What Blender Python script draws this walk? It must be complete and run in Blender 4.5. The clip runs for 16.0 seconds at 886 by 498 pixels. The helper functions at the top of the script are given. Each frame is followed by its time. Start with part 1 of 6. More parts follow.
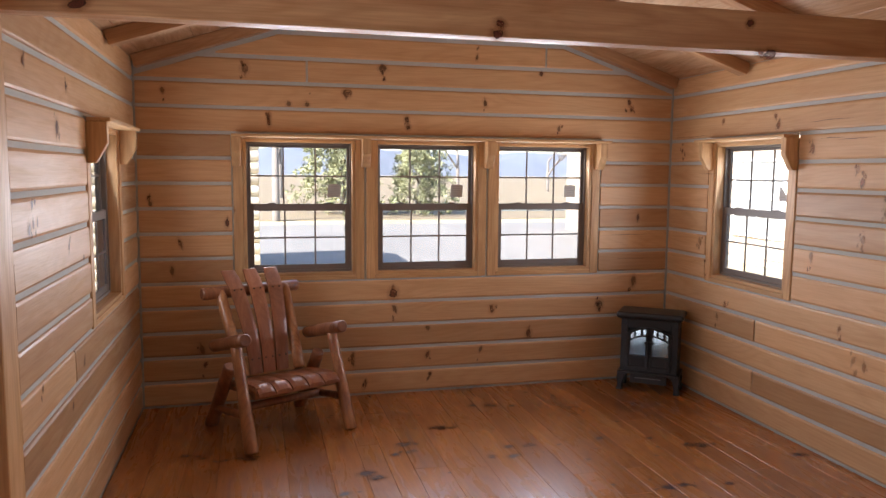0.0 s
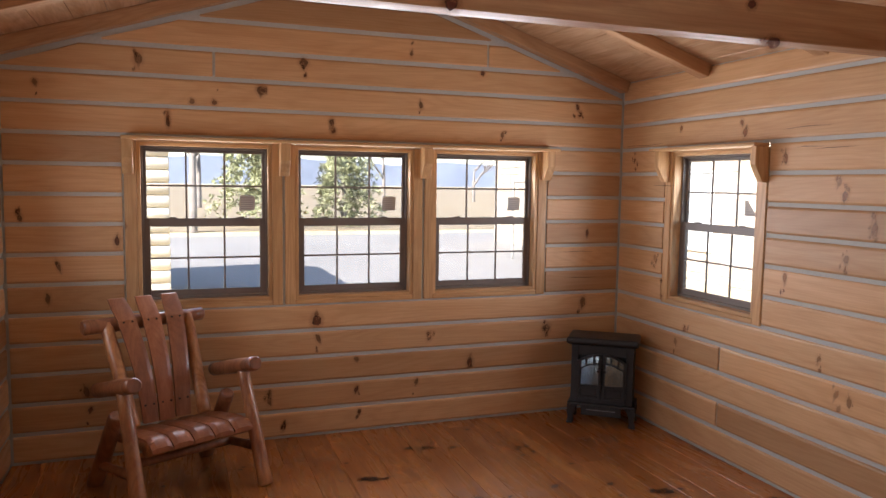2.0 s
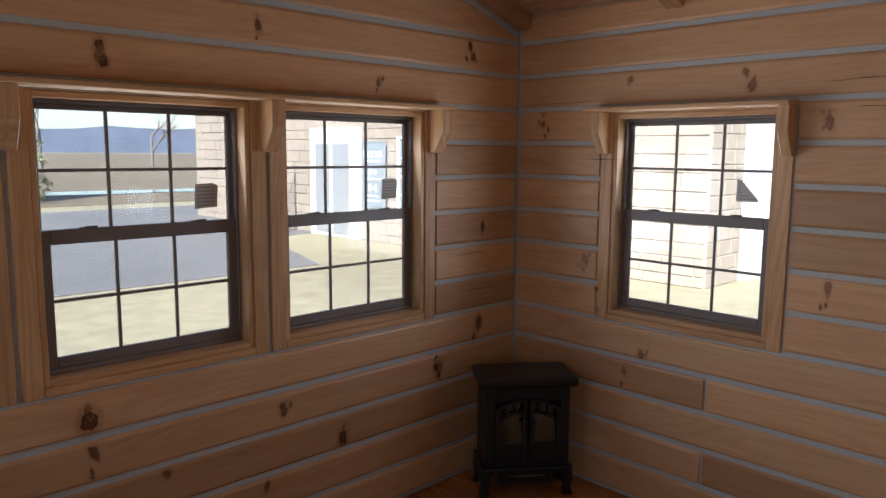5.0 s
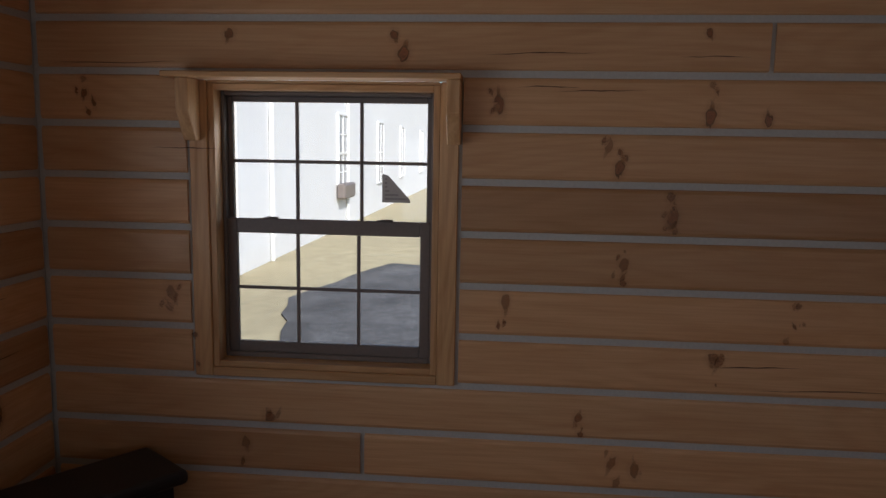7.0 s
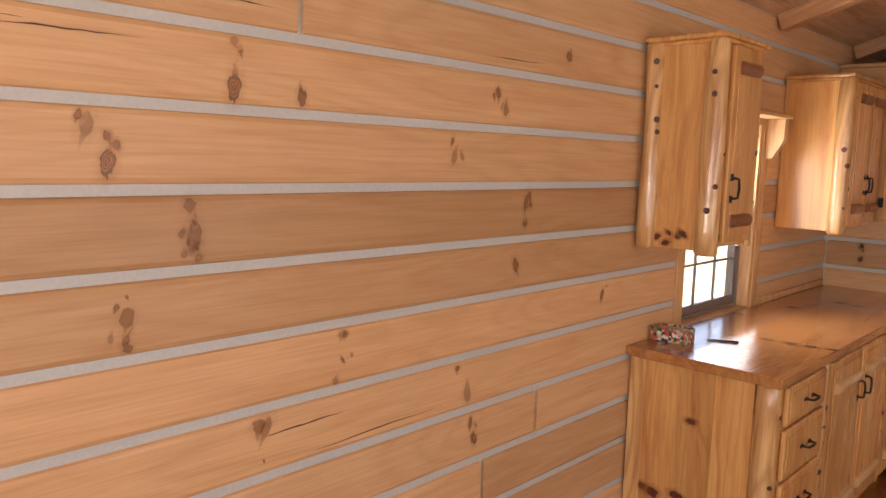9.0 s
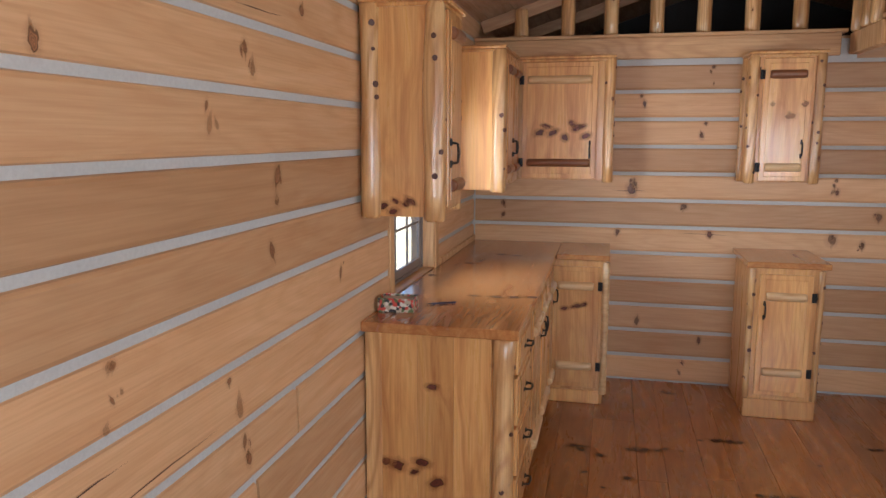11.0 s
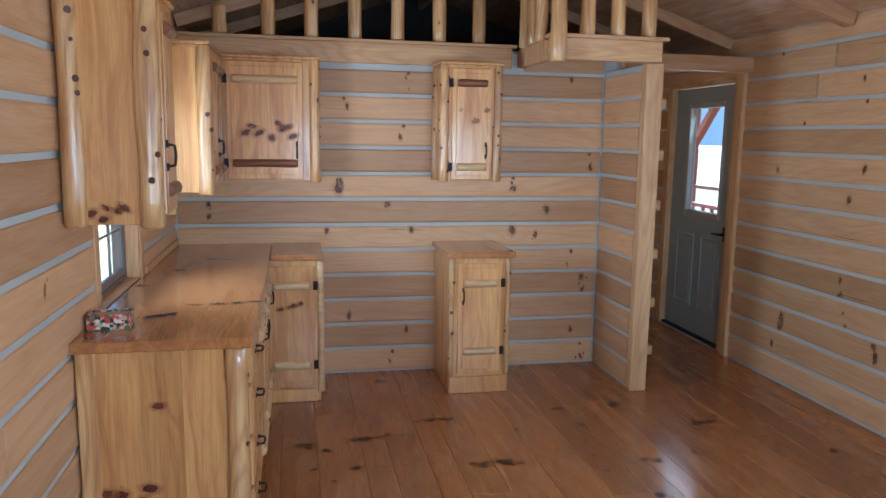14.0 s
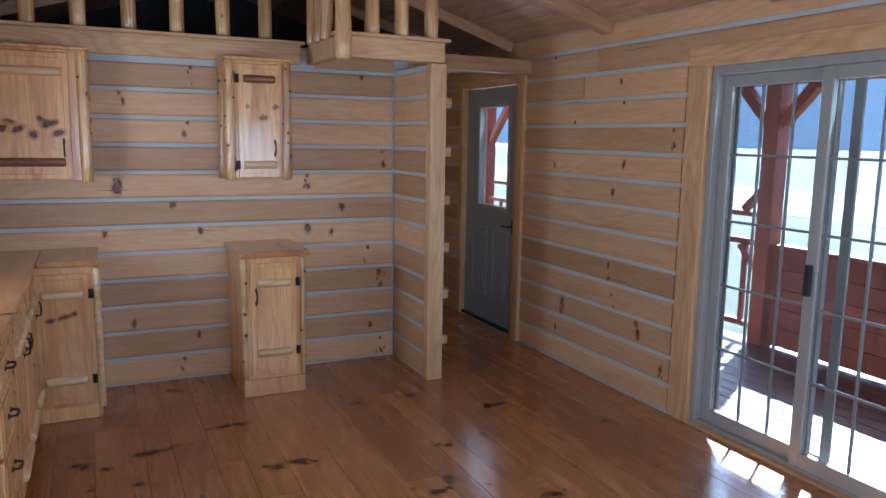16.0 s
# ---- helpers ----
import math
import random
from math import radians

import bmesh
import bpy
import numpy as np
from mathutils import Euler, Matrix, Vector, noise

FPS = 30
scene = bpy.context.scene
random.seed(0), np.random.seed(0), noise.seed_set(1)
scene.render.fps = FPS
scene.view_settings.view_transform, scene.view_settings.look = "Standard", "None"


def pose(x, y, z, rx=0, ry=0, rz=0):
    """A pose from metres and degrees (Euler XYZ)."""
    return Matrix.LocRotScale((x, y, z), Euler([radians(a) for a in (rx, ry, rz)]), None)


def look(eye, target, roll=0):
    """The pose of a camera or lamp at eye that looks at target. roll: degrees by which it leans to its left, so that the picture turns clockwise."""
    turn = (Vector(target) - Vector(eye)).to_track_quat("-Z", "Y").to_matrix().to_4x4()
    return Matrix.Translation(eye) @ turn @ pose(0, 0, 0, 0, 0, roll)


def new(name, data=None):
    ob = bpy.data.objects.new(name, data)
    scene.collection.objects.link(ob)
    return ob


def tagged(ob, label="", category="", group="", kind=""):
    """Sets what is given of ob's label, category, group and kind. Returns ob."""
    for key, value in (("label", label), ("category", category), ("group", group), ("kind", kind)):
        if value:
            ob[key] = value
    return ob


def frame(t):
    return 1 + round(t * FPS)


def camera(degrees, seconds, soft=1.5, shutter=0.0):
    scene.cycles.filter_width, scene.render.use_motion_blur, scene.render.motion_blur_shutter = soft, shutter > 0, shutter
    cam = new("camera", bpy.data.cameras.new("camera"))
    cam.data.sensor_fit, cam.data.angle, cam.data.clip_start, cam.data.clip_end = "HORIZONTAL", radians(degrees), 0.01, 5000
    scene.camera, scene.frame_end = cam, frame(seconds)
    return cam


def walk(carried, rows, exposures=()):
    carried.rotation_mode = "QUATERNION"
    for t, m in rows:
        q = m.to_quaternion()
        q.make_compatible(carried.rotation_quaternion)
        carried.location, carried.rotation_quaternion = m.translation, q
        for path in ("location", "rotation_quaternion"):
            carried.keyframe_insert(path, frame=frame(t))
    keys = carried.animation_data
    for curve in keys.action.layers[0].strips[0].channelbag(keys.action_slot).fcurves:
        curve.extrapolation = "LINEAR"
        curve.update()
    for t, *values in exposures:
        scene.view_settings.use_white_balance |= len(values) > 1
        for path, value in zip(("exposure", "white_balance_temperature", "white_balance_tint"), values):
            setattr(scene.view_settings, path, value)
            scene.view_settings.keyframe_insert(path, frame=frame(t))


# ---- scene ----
cam = camera(62.0, 16.0)
PATH = [
    (0, (0.808, 1.023, 1.697), (1.295, 2.951, 1.489), 0.5),
    (0.5, (0.792, 1.104, 1.729), (1.377, 3.009, 1.559), 0.8),
    (1, (0.769, 1.198, 1.728), (1.424, 3.081, 1.57), 0.9),
    (1.5, (0.808, 1.406, 1.69), (1.483, 3.282, 1.531), 0.6),
    (2, (0.935, 1.667, 1.698), (1.615, 3.54, 1.519), 0.8),
    (2.5, (0.931, 1.955, 1.679), (1.641, 3.815, 1.48), 1.0),
    (3, (0.857, 2.303, 1.739), (1.626, 4.134, 1.508), 1.3),
    (3.2, (0.87, 2.436, 1.72), (1.654, 4.263, 1.497), 1.1),
    (5.3, (0.987, 4.046, 1.736), (2.503, 5.321, 1.456), 0.6),
    (5.5, (1.049, 4.18, 1.737), (2.647, 5.346, 1.446), 0.7),
    (6, (1.183, 4.44, 1.707), (2.951, 5.323, 1.4), 0.8),
    (6.5, (1.342, 4.706, 1.705), (3.239, 5.266, 1.411), 0.7),
    (7, (1.634, 4.843, 1.715), (3.608, 5.014, 1.443), 1.0),
    (7.5, (1.879, 4.918, 1.672), (3.845, 4.638, 1.434), 1.5),
    (8, (2.112, 5.069, 1.664), (3.952, 4.32, 1.433), 2.0),
    (8.5, (2.317, 5.104, 1.669), (3.958, 3.985, 1.44), 2.0),
    (9, (2.607, 5.072, 1.686), (3.986, 3.644, 1.44), 1.6),
    (9.5, (2.805, 5.053, 1.667), (3.917, 3.413, 1.395), 1.2),
    (10, (2.965, 5.105, 1.67), (3.82, 3.322, 1.371), 0.9),
    (10.2, (3.017, 5.107, 1.668), (3.785, 3.284, 1.37), 0.7),
    (12.3, (3.388, 5.059, 1.66), (3.362, 3.083, 1.349), 0.4),
    (12.5, (3.419, 5.063, 1.665), (3.333, 3.089, 1.355), 0.5),
    (13, (3.389, 5.091, 1.671), (3.203, 3.123, 1.368), 0.5),
    (13.5, (3.359, 5.102, 1.674), (3.083, 3.144, 1.376), 0.6),
    (14, (3.318, 5.123, 1.681), (2.932, 3.184, 1.381), 0.9),
    (14.5, (3.281, 5.141, 1.679), (2.767, 3.232, 1.378), 0.9),
    (15, (3.255, 5.16, 1.681), (2.624, 3.286, 1.382), 1.0),
    (15.5, (3.218, 5.176, 1.682), (2.475, 3.344, 1.385), 1.1),
    (16, (3.158, 5.198, 1.681), (2.314, 3.41, 1.383), 1.0),
]
walk(cam, [(t, look(eye, target, roll)) for t, eye, target, roll in PATH], [(0, 2.7, 6200, 17), (3.2, 2.55, 6150, 16), (5.3, 1.45, 5600, 13), (7, 0.65, 5900, 15), (8.1, 1.05, 6700, 18), (8.5, 3.3, 7300, 25), (9.2, 3.30, 6900, 20), (10.2, 3.2, 6250, 16), (12.3, 3.22, 4900, 2), (14, 3.33, 4660, 0), (16, 3.0, 4550, 4)])

# ---------------- world and sun ----------------
SUN_EL, SUN_AZ = radians(37), radians(238)          # azimuth clockwise from +y
world = bpy.data.worlds.new("sky")
scene.world = world
world.use_nodes = True
wn = world.node_tree.nodes
sky = wn.new("ShaderNodeTexSky")
sky.sky_type, sky.sun_disc = "NISHITA", False
sky.sun_elevation, sky.sun_rotation = SUN_EL, SUN_AZ
wn["Background"].inputs["Strength"].default_value = 0.11
world.node_tree.links.new(sky.outputs[0], wn["Background"].inputs["Color"])
sun_data = bpy.data.lights.new("sun", "SUN")
sun_data.energy, sun_data.angle, sun_data.color = 4.5, radians(0.5), (1.0, 0.94, 0.85)
sun = new("sun", sun_data)
sun_way = Vector((math.sin(SUN_AZ) * math.cos(SUN_EL), math.cos(SUN_AZ) * math.cos(SUN_EL), math.sin(SUN_EL)))
sun.matrix_world = look(sun_way * 30, (0, 0, 0))

# daylight standing in each window and glazed door; sunlit ground outside sends it slightly upwards
def daylight(m, w, h, watts):
    d = bpy.data.lights.new("daylight", "AREA")
    d.shape, d.size, d.size_y, d.energy, d.color, d.spread = "RECTANGLE", w, h, watts, (0.93, 0.97, 1.0), radians(150)
    new("daylight", d).matrix_world = m @ pose(0, 0, 0, UP, 0, 0)


UP = 12
for i in range(3):
    daylight(pose(1.115 + 0.9485 * i, 6.50, 1.42, -90, 180, 0), 0.70, 0.74, 1.9)     # north windows
daylight(pose(4.125, 5.478, 1.42, -90, 180, -90), 0.70, 0.74, 1.8)                     # east window
daylight(pose(4.125, 1.55, 1.42, -90, 180, -90), 0.70, 0.74, 2.1)                      # kitchen window
daylight(pose(-0.015, 5.46, 1.42, -90, 180, 90), 0.70, 0.74, 1.1)                      # west window
daylight(pose(0.0, 2.80, 1.50, -90, 180, 90), 1.5, 0.95, 2.0)                        # sliding door
daylight(pose(-0.015, -0.545, 1.5, -90, 180, 90), 0.55, 0.75, 0.6)                     # entrance door

# ---------------- materials ----------------
def material(name):
    m = bpy.data.materials.new(name)
    m.use_nodes = True
    t = m.node_tree
    return m, t.nodes, t.links, t.nodes["Principled BSDF"]


def node(ns, kind, **values):
    n = ns.new(kind)
    for key, value in values.items():
        n.inputs[key.replace("_", " ")].default_value = value
    return n


def ramp(ns, *stops):
    n = ns.new("ShaderNodeValToRGB")
    while len(n.color_ramp.elements) < len(stops):
        n.color_ramp.elements.new(0.5)
    for e, (at, c) in zip(n.color_ramp.elements, stops):
        e.position, e.color = at, (*c, 1)
    return n


def calc(ns, ls, op, a, b):
    n = ns.new("ShaderNodeMath")
    n.operation = op
    for i, v in enumerate((a, b)):
        if isinstance(v, (int, float)):
            n.inputs[i].default_value = v
        else:
            ls.new(v, n.inputs[i])
    return n.outputs[0]


def blend(ns, ls, fac, a, b, kind="MIX"):
    n = ns.new("ShaderNodeMix")
    n.data_type, n.blend_type = "RGBA", kind
    for sock, v in ((n.inputs[0], fac), (n.inputs[6], a), (n.inputs[7], b)):
        if isinstance(v, (int, float)):
            sock.default_value = v
        elif isinstance(v, tuple):
            sock.default_value = (*v, 1)
        else:
            ls.new(v, sock)
    return n.outputs[2]


def wood(name, pale, mid, dark, knot=(0.12, 0.045, 0.02), axis=0, rough=0.45, coat=0.0, knots=0.5, knot_scale=4.0, size=1.0, bump=0.15, vary=0.25, grain_low=0.85, knot_size=1.0, figure=0.10):
    """Sawn pine: grain along one axis, growth-ring waves, knots, board-to-board tone."""
    m, ns, ls, bsdf = material(name)
    co = ns.new("ShaderNodeTexCoord")
    info = ns.new("ShaderNodeObjectInfo")
    shift = calc(ns, ls, "MULTIPLY", info.outputs["Random"], 37.0)
    comb = ns.new("ShaderNodeCombineXYZ")
    for i in range(3):
        ls.new(shift, comb.inputs[i])
    add = ns.new("ShaderNodeVectorMath")
    ls.new(co.outputs["Object"], add.inputs[0]), ls.new(comb.outputs[0], add.inputs[1])
    # bends of the grain
    bend = node(ns, "ShaderNodeTexNoise", Scale=1.3 / size, Detail=2.0)
    stretch = ns.new("ShaderNodeMapping")
    s = [9.0, 9.0, 9.0]
    s[axis] = 0.9
    stretch.inputs["Scale"].default_value = s
    ls.new(add.outputs[0], stretch.inputs[0]), ls.new(add.outputs[0], bend.inputs["Vector"])
    off = ns.new("ShaderNodeVectorMath")
    off.operation = "MULTIPLY_ADD"
    ls.new(bend.outputs["Color"], off.inputs[0])
    off.inputs[1].default_value = (1.1, 1.1, 1.1)
    ls.new(stretch.outputs[0], off.inputs[2])
    rings = node(ns, "ShaderNodeTexNoise", Scale=1.6 / size, Detail=6.0, Roughness=0.62, Distortion=0.6)
    ls.new(off.outputs[0], rings.inputs["Vector"])
    fine_map = ns.new("ShaderNodeMapping")
    f = [160.0, 160.0, 160.0]
    f[axis] = 4.0
    fine_map.inputs["Scale"].default_value = f
    ls.new(add.outputs[0], fine_map.inputs[0])
    fine = node(ns, "ShaderNodeTexNoise", Scale=1.0 / size, Detail=3.0)
    ls.new(fine_map.outputs[0], fine.inputs["Vector"])
    tone = ramp(ns, (0.3, dark), (0.5, mid), (0.68, pale))
    ls.new(rings.outputs["Fac"], tone.inputs[0])
    grain = ramp(ns, (0.35, (grain_low, grain_low * 0.96, grain_low * 0.92)), (0.6, (1, 1, 1)))
    ls.new(fine.outputs["Fac"], grain.inputs[0])
    colour = blend(ns, ls, 0.8, tone.outputs[0], grain.outputs[0], "MULTIPLY")
    # arched growth lines
    arch_map = ns.new("ShaderNodeMapping")
    g = [3.4, 3.4, 3.4]
    g[axis] = 0.42
    arch_map.inputs["Scale"].default_value = g
    ls.new(add.outputs[0], arch_map.inputs[0])
    arches = node(ns, "ShaderNodeTexNoise", Scale=1.0 / size, Detail=2.2, Roughness=0.35, Distortion=0.15)
    ls.new(arch_map.outputs[0], arches.inputs["Vector"])
    wave = calc(ns, ls, "SINE", calc(ns, ls, "MULTIPLY", arches.outputs["Fac"], 150.0), 0.0)
    line = calc(ns, ls, "POWER", calc(ns, ls, "MULTIPLY_ADD", wave, 0.5), 2.5)
    line.node.inputs[0].links[0].from_node.inputs[2].default_value = 0.5
    colour = blend(ns, ls, calc(ns, ls, "MULTIPLY", line, figure * 3.0), colour, tuple(c * k for c, k in zip(dark, (0.72, 0.60, 0.48))))
    # tone of each piece
    piece = ramp(ns, (0.0, (1 - vary, 1 - vary * 1.15, 1 - vary * 1.3)), (0.55, (1, 1, 1)), (1.0, (1.06, 1.03, 1.0)))
    ls.new(info.outputs["Random"], piece.inputs[0])
    colour = blend(ns, ls, 1.0, colour, piece.outputs[0], "MULTIPLY")
    # knots
    if knots:
        flat = ns.new("ShaderNodeMapping")
        k = [1.0, 1.0, 1.0]
        k[axis] = 0.6
        flat.inputs["Scale"].default_value = k
        ls.new(add.outputs[0], flat.inputs[0])
        warp = node(ns, "ShaderNodeTexNoise", Scale=14.0, Detail=2.0)
        ls.new(add.outputs[0], warp.inputs["Vector"])
        wv = ns.new("ShaderNodeVectorMath")
        wv.operation = "MULTIPLY_ADD"
        ls.new(warp.outputs["Color"], wv.inputs[0])
        wv.inputs[1].default_value = (0.035, 0.035, 0.035)
        ls.new(flat.outputs[0], wv.inputs[2])
        cells = node(ns, "ShaderNodeTexVoronoi", Scale=knot_scale / size)
        ls.new(wv.outputs[0], cells.inputs["Vector"])
        sep = ns.new("ShaderNodeSeparateColor")
        ls.new(cells.outputs["Color"], sep.inputs[0])
        present = calc(ns, ls, "GREATER_THAN", sep.outputs[0], 1.0 - knots)
        radius = calc(ns, ls, "MULTIPLY_ADD", sep.outputs[1], 0.07 * knot_size)
        radius.node.inputs[2].default_value = 0.035 * knot_size
        near = calc(ns, ls, "DIVIDE", cells.outputs["Distance"], radius)
        core = ramp(ns, (0.0, (1, 1, 1)), (0.65, (0.85, 0.85, 0.85)), (1.0, (0, 0, 0)))
        ls.new(near, core.inputs[0])
        halo = ramp(ns, (0.0, (1, 1, 1)), (0.25, (0.8, 0.8, 0.8)), (1.0, (0, 0, 0)))
        ls.new(calc(ns, ls, "MULTIPLY", near, 0.33), halo.inputs[0])
        colour = blend(ns, ls, calc(ns, ls, "MULTIPLY", calc(ns, ls, "MULTIPLY", halo.outputs[0], present), 0.45), colour, tuple(0.55 * a + 0.45 * b for a, b in zip(dark, knot)))
        colour = blend(ns, ls, calc(ns, ls, "MULTIPLY", core.outputs[0], present), colour, knot)
    ls.new(colour, bsdf.inputs["Base Color"])
    rr = ramp(ns, (0.3, (rough + 0.12,) * 3), (0.7, (rough - 0.08,) * 3))
    ls.new(rings.outputs["Fac"], rr.inputs[0])
    ls.new(rr.outputs[0], bsdf.inputs["Roughness"])
    bsdf.inputs["Coat Weight"].default_value, bsdf.inputs["Coat Roughness"].default_value = coat, 0.12
    b = node(ns, "ShaderNodeBump", Strength=bump, Distance=0.004)
    ls.new(fine.outputs["Fac"], b.inputs["Height"])
    ls.new(b.outputs[0], bsdf.inputs["Normal"])
    return m


def plain(name, colour, rough=0.5, metal=0.0, spread=0.12, scale=30.0, bump=0.1, big=2.0, coat=0.0):
    """A painted, cast or mineral surface, mottled at two scales."""
    m, ns, ls, bsdf = material(name)
    co = ns.new("ShaderNodeTexCoord")
    a = node(ns, "ShaderNodeTexNoise", Scale=scale, Detail=6.0, Roughness=0.65)
    c = node(ns, "ShaderNodeTexNoise", Scale=big, Detail=4.0)
    for n in (a, c):
        ls.new(co.outputs["Object"], n.inputs["Vector"])
    lo, hi = tuple(x * (1 - spread) for x in colour), tuple(min(1, x * (1 + spread)) for x in colour)
    r1, r2 = ramp(ns, (0.3, lo), (0.7, hi)), ramp(ns, (0.3, (1 - spread,) * 3), (0.7, (1, 1, 1)))
    ls.new(a.outputs["Fac"], r1.inputs[0]), ls.new(c.outputs["Fac"], r2.inputs[0])
    ls.new(blend(ns, ls, 1.0, r1.outputs[0], r2.outputs[0], "MULTIPLY"), bsdf.inputs["Base Color"])
    rr = ramp(ns, (0.3, (max(0.02, rough - 0.08),) * 3), (0.7, (min(1, rough + 0.1),) * 3))
    ls.new(c.outputs["Fac"], rr.inputs[0]), ls.new(rr.outputs[0], bsdf.inputs["Roughness"])
    bsdf.inputs["Metallic"].default_value, bsdf.inputs["Coat Weight"].default_value = metal, coat
    b = node(ns, "ShaderNodeBump", Strength=bump, Distance=0.01)
    ls.new(a.outputs["Fac"], b.inputs["Height"]), ls.new(b.outputs[0], bsdf.inputs["Normal"])
    return m


def glass_material(name, tint=(0.86, 0.87, 0.87)):
    m, ns, ls, bsdf = material(name)
    clear, gloss, mix = ns.new("ShaderNodeBsdfTransparent"), ns.new("ShaderNodeBsdfGlossy"), ns.new("ShaderNodeMixShader")
    clear.inputs[0].default_value = (*tint, 1)
    gloss.inputs["Roughness"].default_value = 0.02
    lw = ns.new("ShaderNodeLayerWeight")
    fac = calc(ns, ls, "MULTIPLY_ADD", calc(ns, ls, "POWER", lw.outputs["Facing"], 5.0), 0.8)
    fac.node.inputs[2].default_value = 0.03
    ls.new(fac, mix.inputs[0]), ls.new(clear.outputs[0], mix.inputs[1]), ls.new(gloss.outputs[0], mix.inputs[2])
    ls.new(mix.outputs[0], ns["Material Output"].inputs[0])
    return m


WALL = wood("wall_pine", (0.68, 0.43, 0.222), (0.645, 0.395, 0.198), (0.595, 0.345, 0.160), knots=0, vary=0.34, grain_low=0.90, bump=0.2, figure=0.055)
CEIL = wood("ceiling_pine", (0.62, 0.42, 0.25), (0.54, 0.34, 0.19), (0.44, 0.26, 0.13), axis=1, knots=0.30, knot_scale=5.0, knot_size=1.6)
TIMBER = wood("timber_pine", (0.58, 0.36, 0.19), (0.50, 0.29, 0.145), (0.42, 0.22, 0.10), knots=0.30, knot_scale=2.6, vary=0.1)
TRIM = wood("trim_pine", (0.70, 0.455, 0.235), (0.62, 0.38, 0.175), (0.51, 0.29, 0.12), axis=2, knots=0.25, knot_scale=3.5, vary=0.12)
TRIM_X = wood("trim_pine_level", (0.70, 0.455, 0.235), (0.62, 0.38, 0.175), (0.51, 0.29, 0.12), axis=0, knots=0.25, knot_scale=3.5, vary=0.12)
FLOOR = wood("floor_pine", (0.47, 0.210, 0.066), (0.395, 0.158, 0.041), (0.30, 0.105, 0.026), knot=(0.06, 0.02, 0.01), axis=1, rough=0.27, coat=0.6, knots=0, vary=0.24, figure=0.08)
CAB = wood("cabinet_pine", (0.77, 0.465, 0.18), (0.68, 0.362, 0.12), (0.48, 0.205, 0.06), knot=(0.16, 0.05, 0.03), axis=2, rough=0.30, coat=0.35, knots=0, vary=0.16, figure=0.06)
LOG = wood("peeled_log", (0.78, 0.53, 0.26), (0.68, 0.41, 0.165), (0.46, 0.225, 0.075), knot=(0.14, 0.05, 0.025), axis=2, rough=0.28, coat=0.4, knots=0.55, knot_scale=10.0, knot_size=1.7, vary=0.2, bump=0.5, figure=0.16)
LOG_X = wood("peeled_log_level", (0.76, 0.56, 0.31), (0.68, 0.46, 0.23), (0.52, 0.31, 0.13), knot=(0.16, 0.06, 0.03), axis=0, rough=0.30, coat=0.3, knots=0.4, knot_scale=7.0, vary=0.2)
COUNTER = wood("counter_pine", (0.53, 0.255, 0.09), (0.45, 0.195, 0.06), (0.34, 0.13, 0.038), axis=1, rough=0.18, coat=0.6, knots=0, figure=0.09)
LOG_DARK = wood("barked_log_level", (0.30, 0.13, 0.055), (0.24, 0.095, 0.038), (0.17, 0.06, 0.025), knot=(0.06, 0.02, 0.01), axis=0, rough=0.32, coat=0.3, knots=0.3, knot_scale=7.0, vary=0.2)
CEDAR = wood("chair_cedar", (0.40, 0.17, 0.085), (0.33, 0.13, 0.06), (0.25, 0.09, 0.04), knot=(0.07, 0.025, 0.015), axis=2, rough=0.38, coat=0.25, knots=0.25, knot_scale=6.0, vary=0.15)
CEDAR_LOG = wood("chair_log", (0.54, 0.28, 0.12), (0.43, 0.19, 0.072), (0.22, 0.075, 0.03), knot=(0.07, 0.025, 0.015), axis=2, rough=0.36, coat=0.35, knots=0.4, knot_scale=9.0, vary=0.3)
ARM_LOG = wood("chair_dark_log", (0.34, 0.145, 0.065), (0.26, 0.10, 0.042), (0.14, 0.048, 0.02), knot=(0.05, 0.02, 0.01), axis=2, rough=0.36, coat=0.35, knots=0.4, knot_scale=9.0, vary=0.2)
CHINK = plain("chinking", (0.50, 0.51, 0.48), rough=0.75, spread=0.08, scale=90, bump=0.12)
BRONZE = plain("bronze_vinyl", (0.19, 0.16, 0.14), rough=0.42, spread=0.08, scale=80, bump=0.03)
GLASS = glass_material("window_glass", (0.77, 0.78, 0.78))
CLEAR_GLASS = glass_material("clear_window_glass", (0.89, 0.90, 0.90))
PATIO_GLASS = glass_material("patio_glass", (0.76, 0.77, 0.77))
BLACK = plain("black_cast_metal", (0.022, 0.023, 0.025), rough=0.38, metal=0.3, spread=0.2, scale=120, bump=0.08)
IRON = plain("black_iron", (0.02, 0.018, 0.017), rough=0.45, metal=0.6, spread=0.2, scale=150, bump=0.1)
WHITE_VINYL = plain("white_vinyl", (0.33, 0.315, 0.28), rough=0.35, spread=0.04, scale=60, bump=0.02)
# door vinyl again, darkened in colour for bars seen against the light
GRID_BACKLIT = plain("backlit_grid_vinyl", (0.20, 0.205, 0.185), rough=0.4, spread=0.05, scale=60, bump=0.02)
DOOR_PAINT = plain("door_paint", (0.29, 0.31, 0.30), rough=0.42, spread=0.05, scale=90, bump=0.04)
SCREEN, sn, sl, _ = material("screen_weave")
weave, fibre, part_open = sn.new("ShaderNodeBsdfTransparent"), sn.new("ShaderNodeBsdfDiffuse"), sn.new("ShaderNodeMixShader")
fibre.inputs[0].default_value, part_open.inputs[0].default_value = (0.30, 0.30, 0.30, 1), 0.10
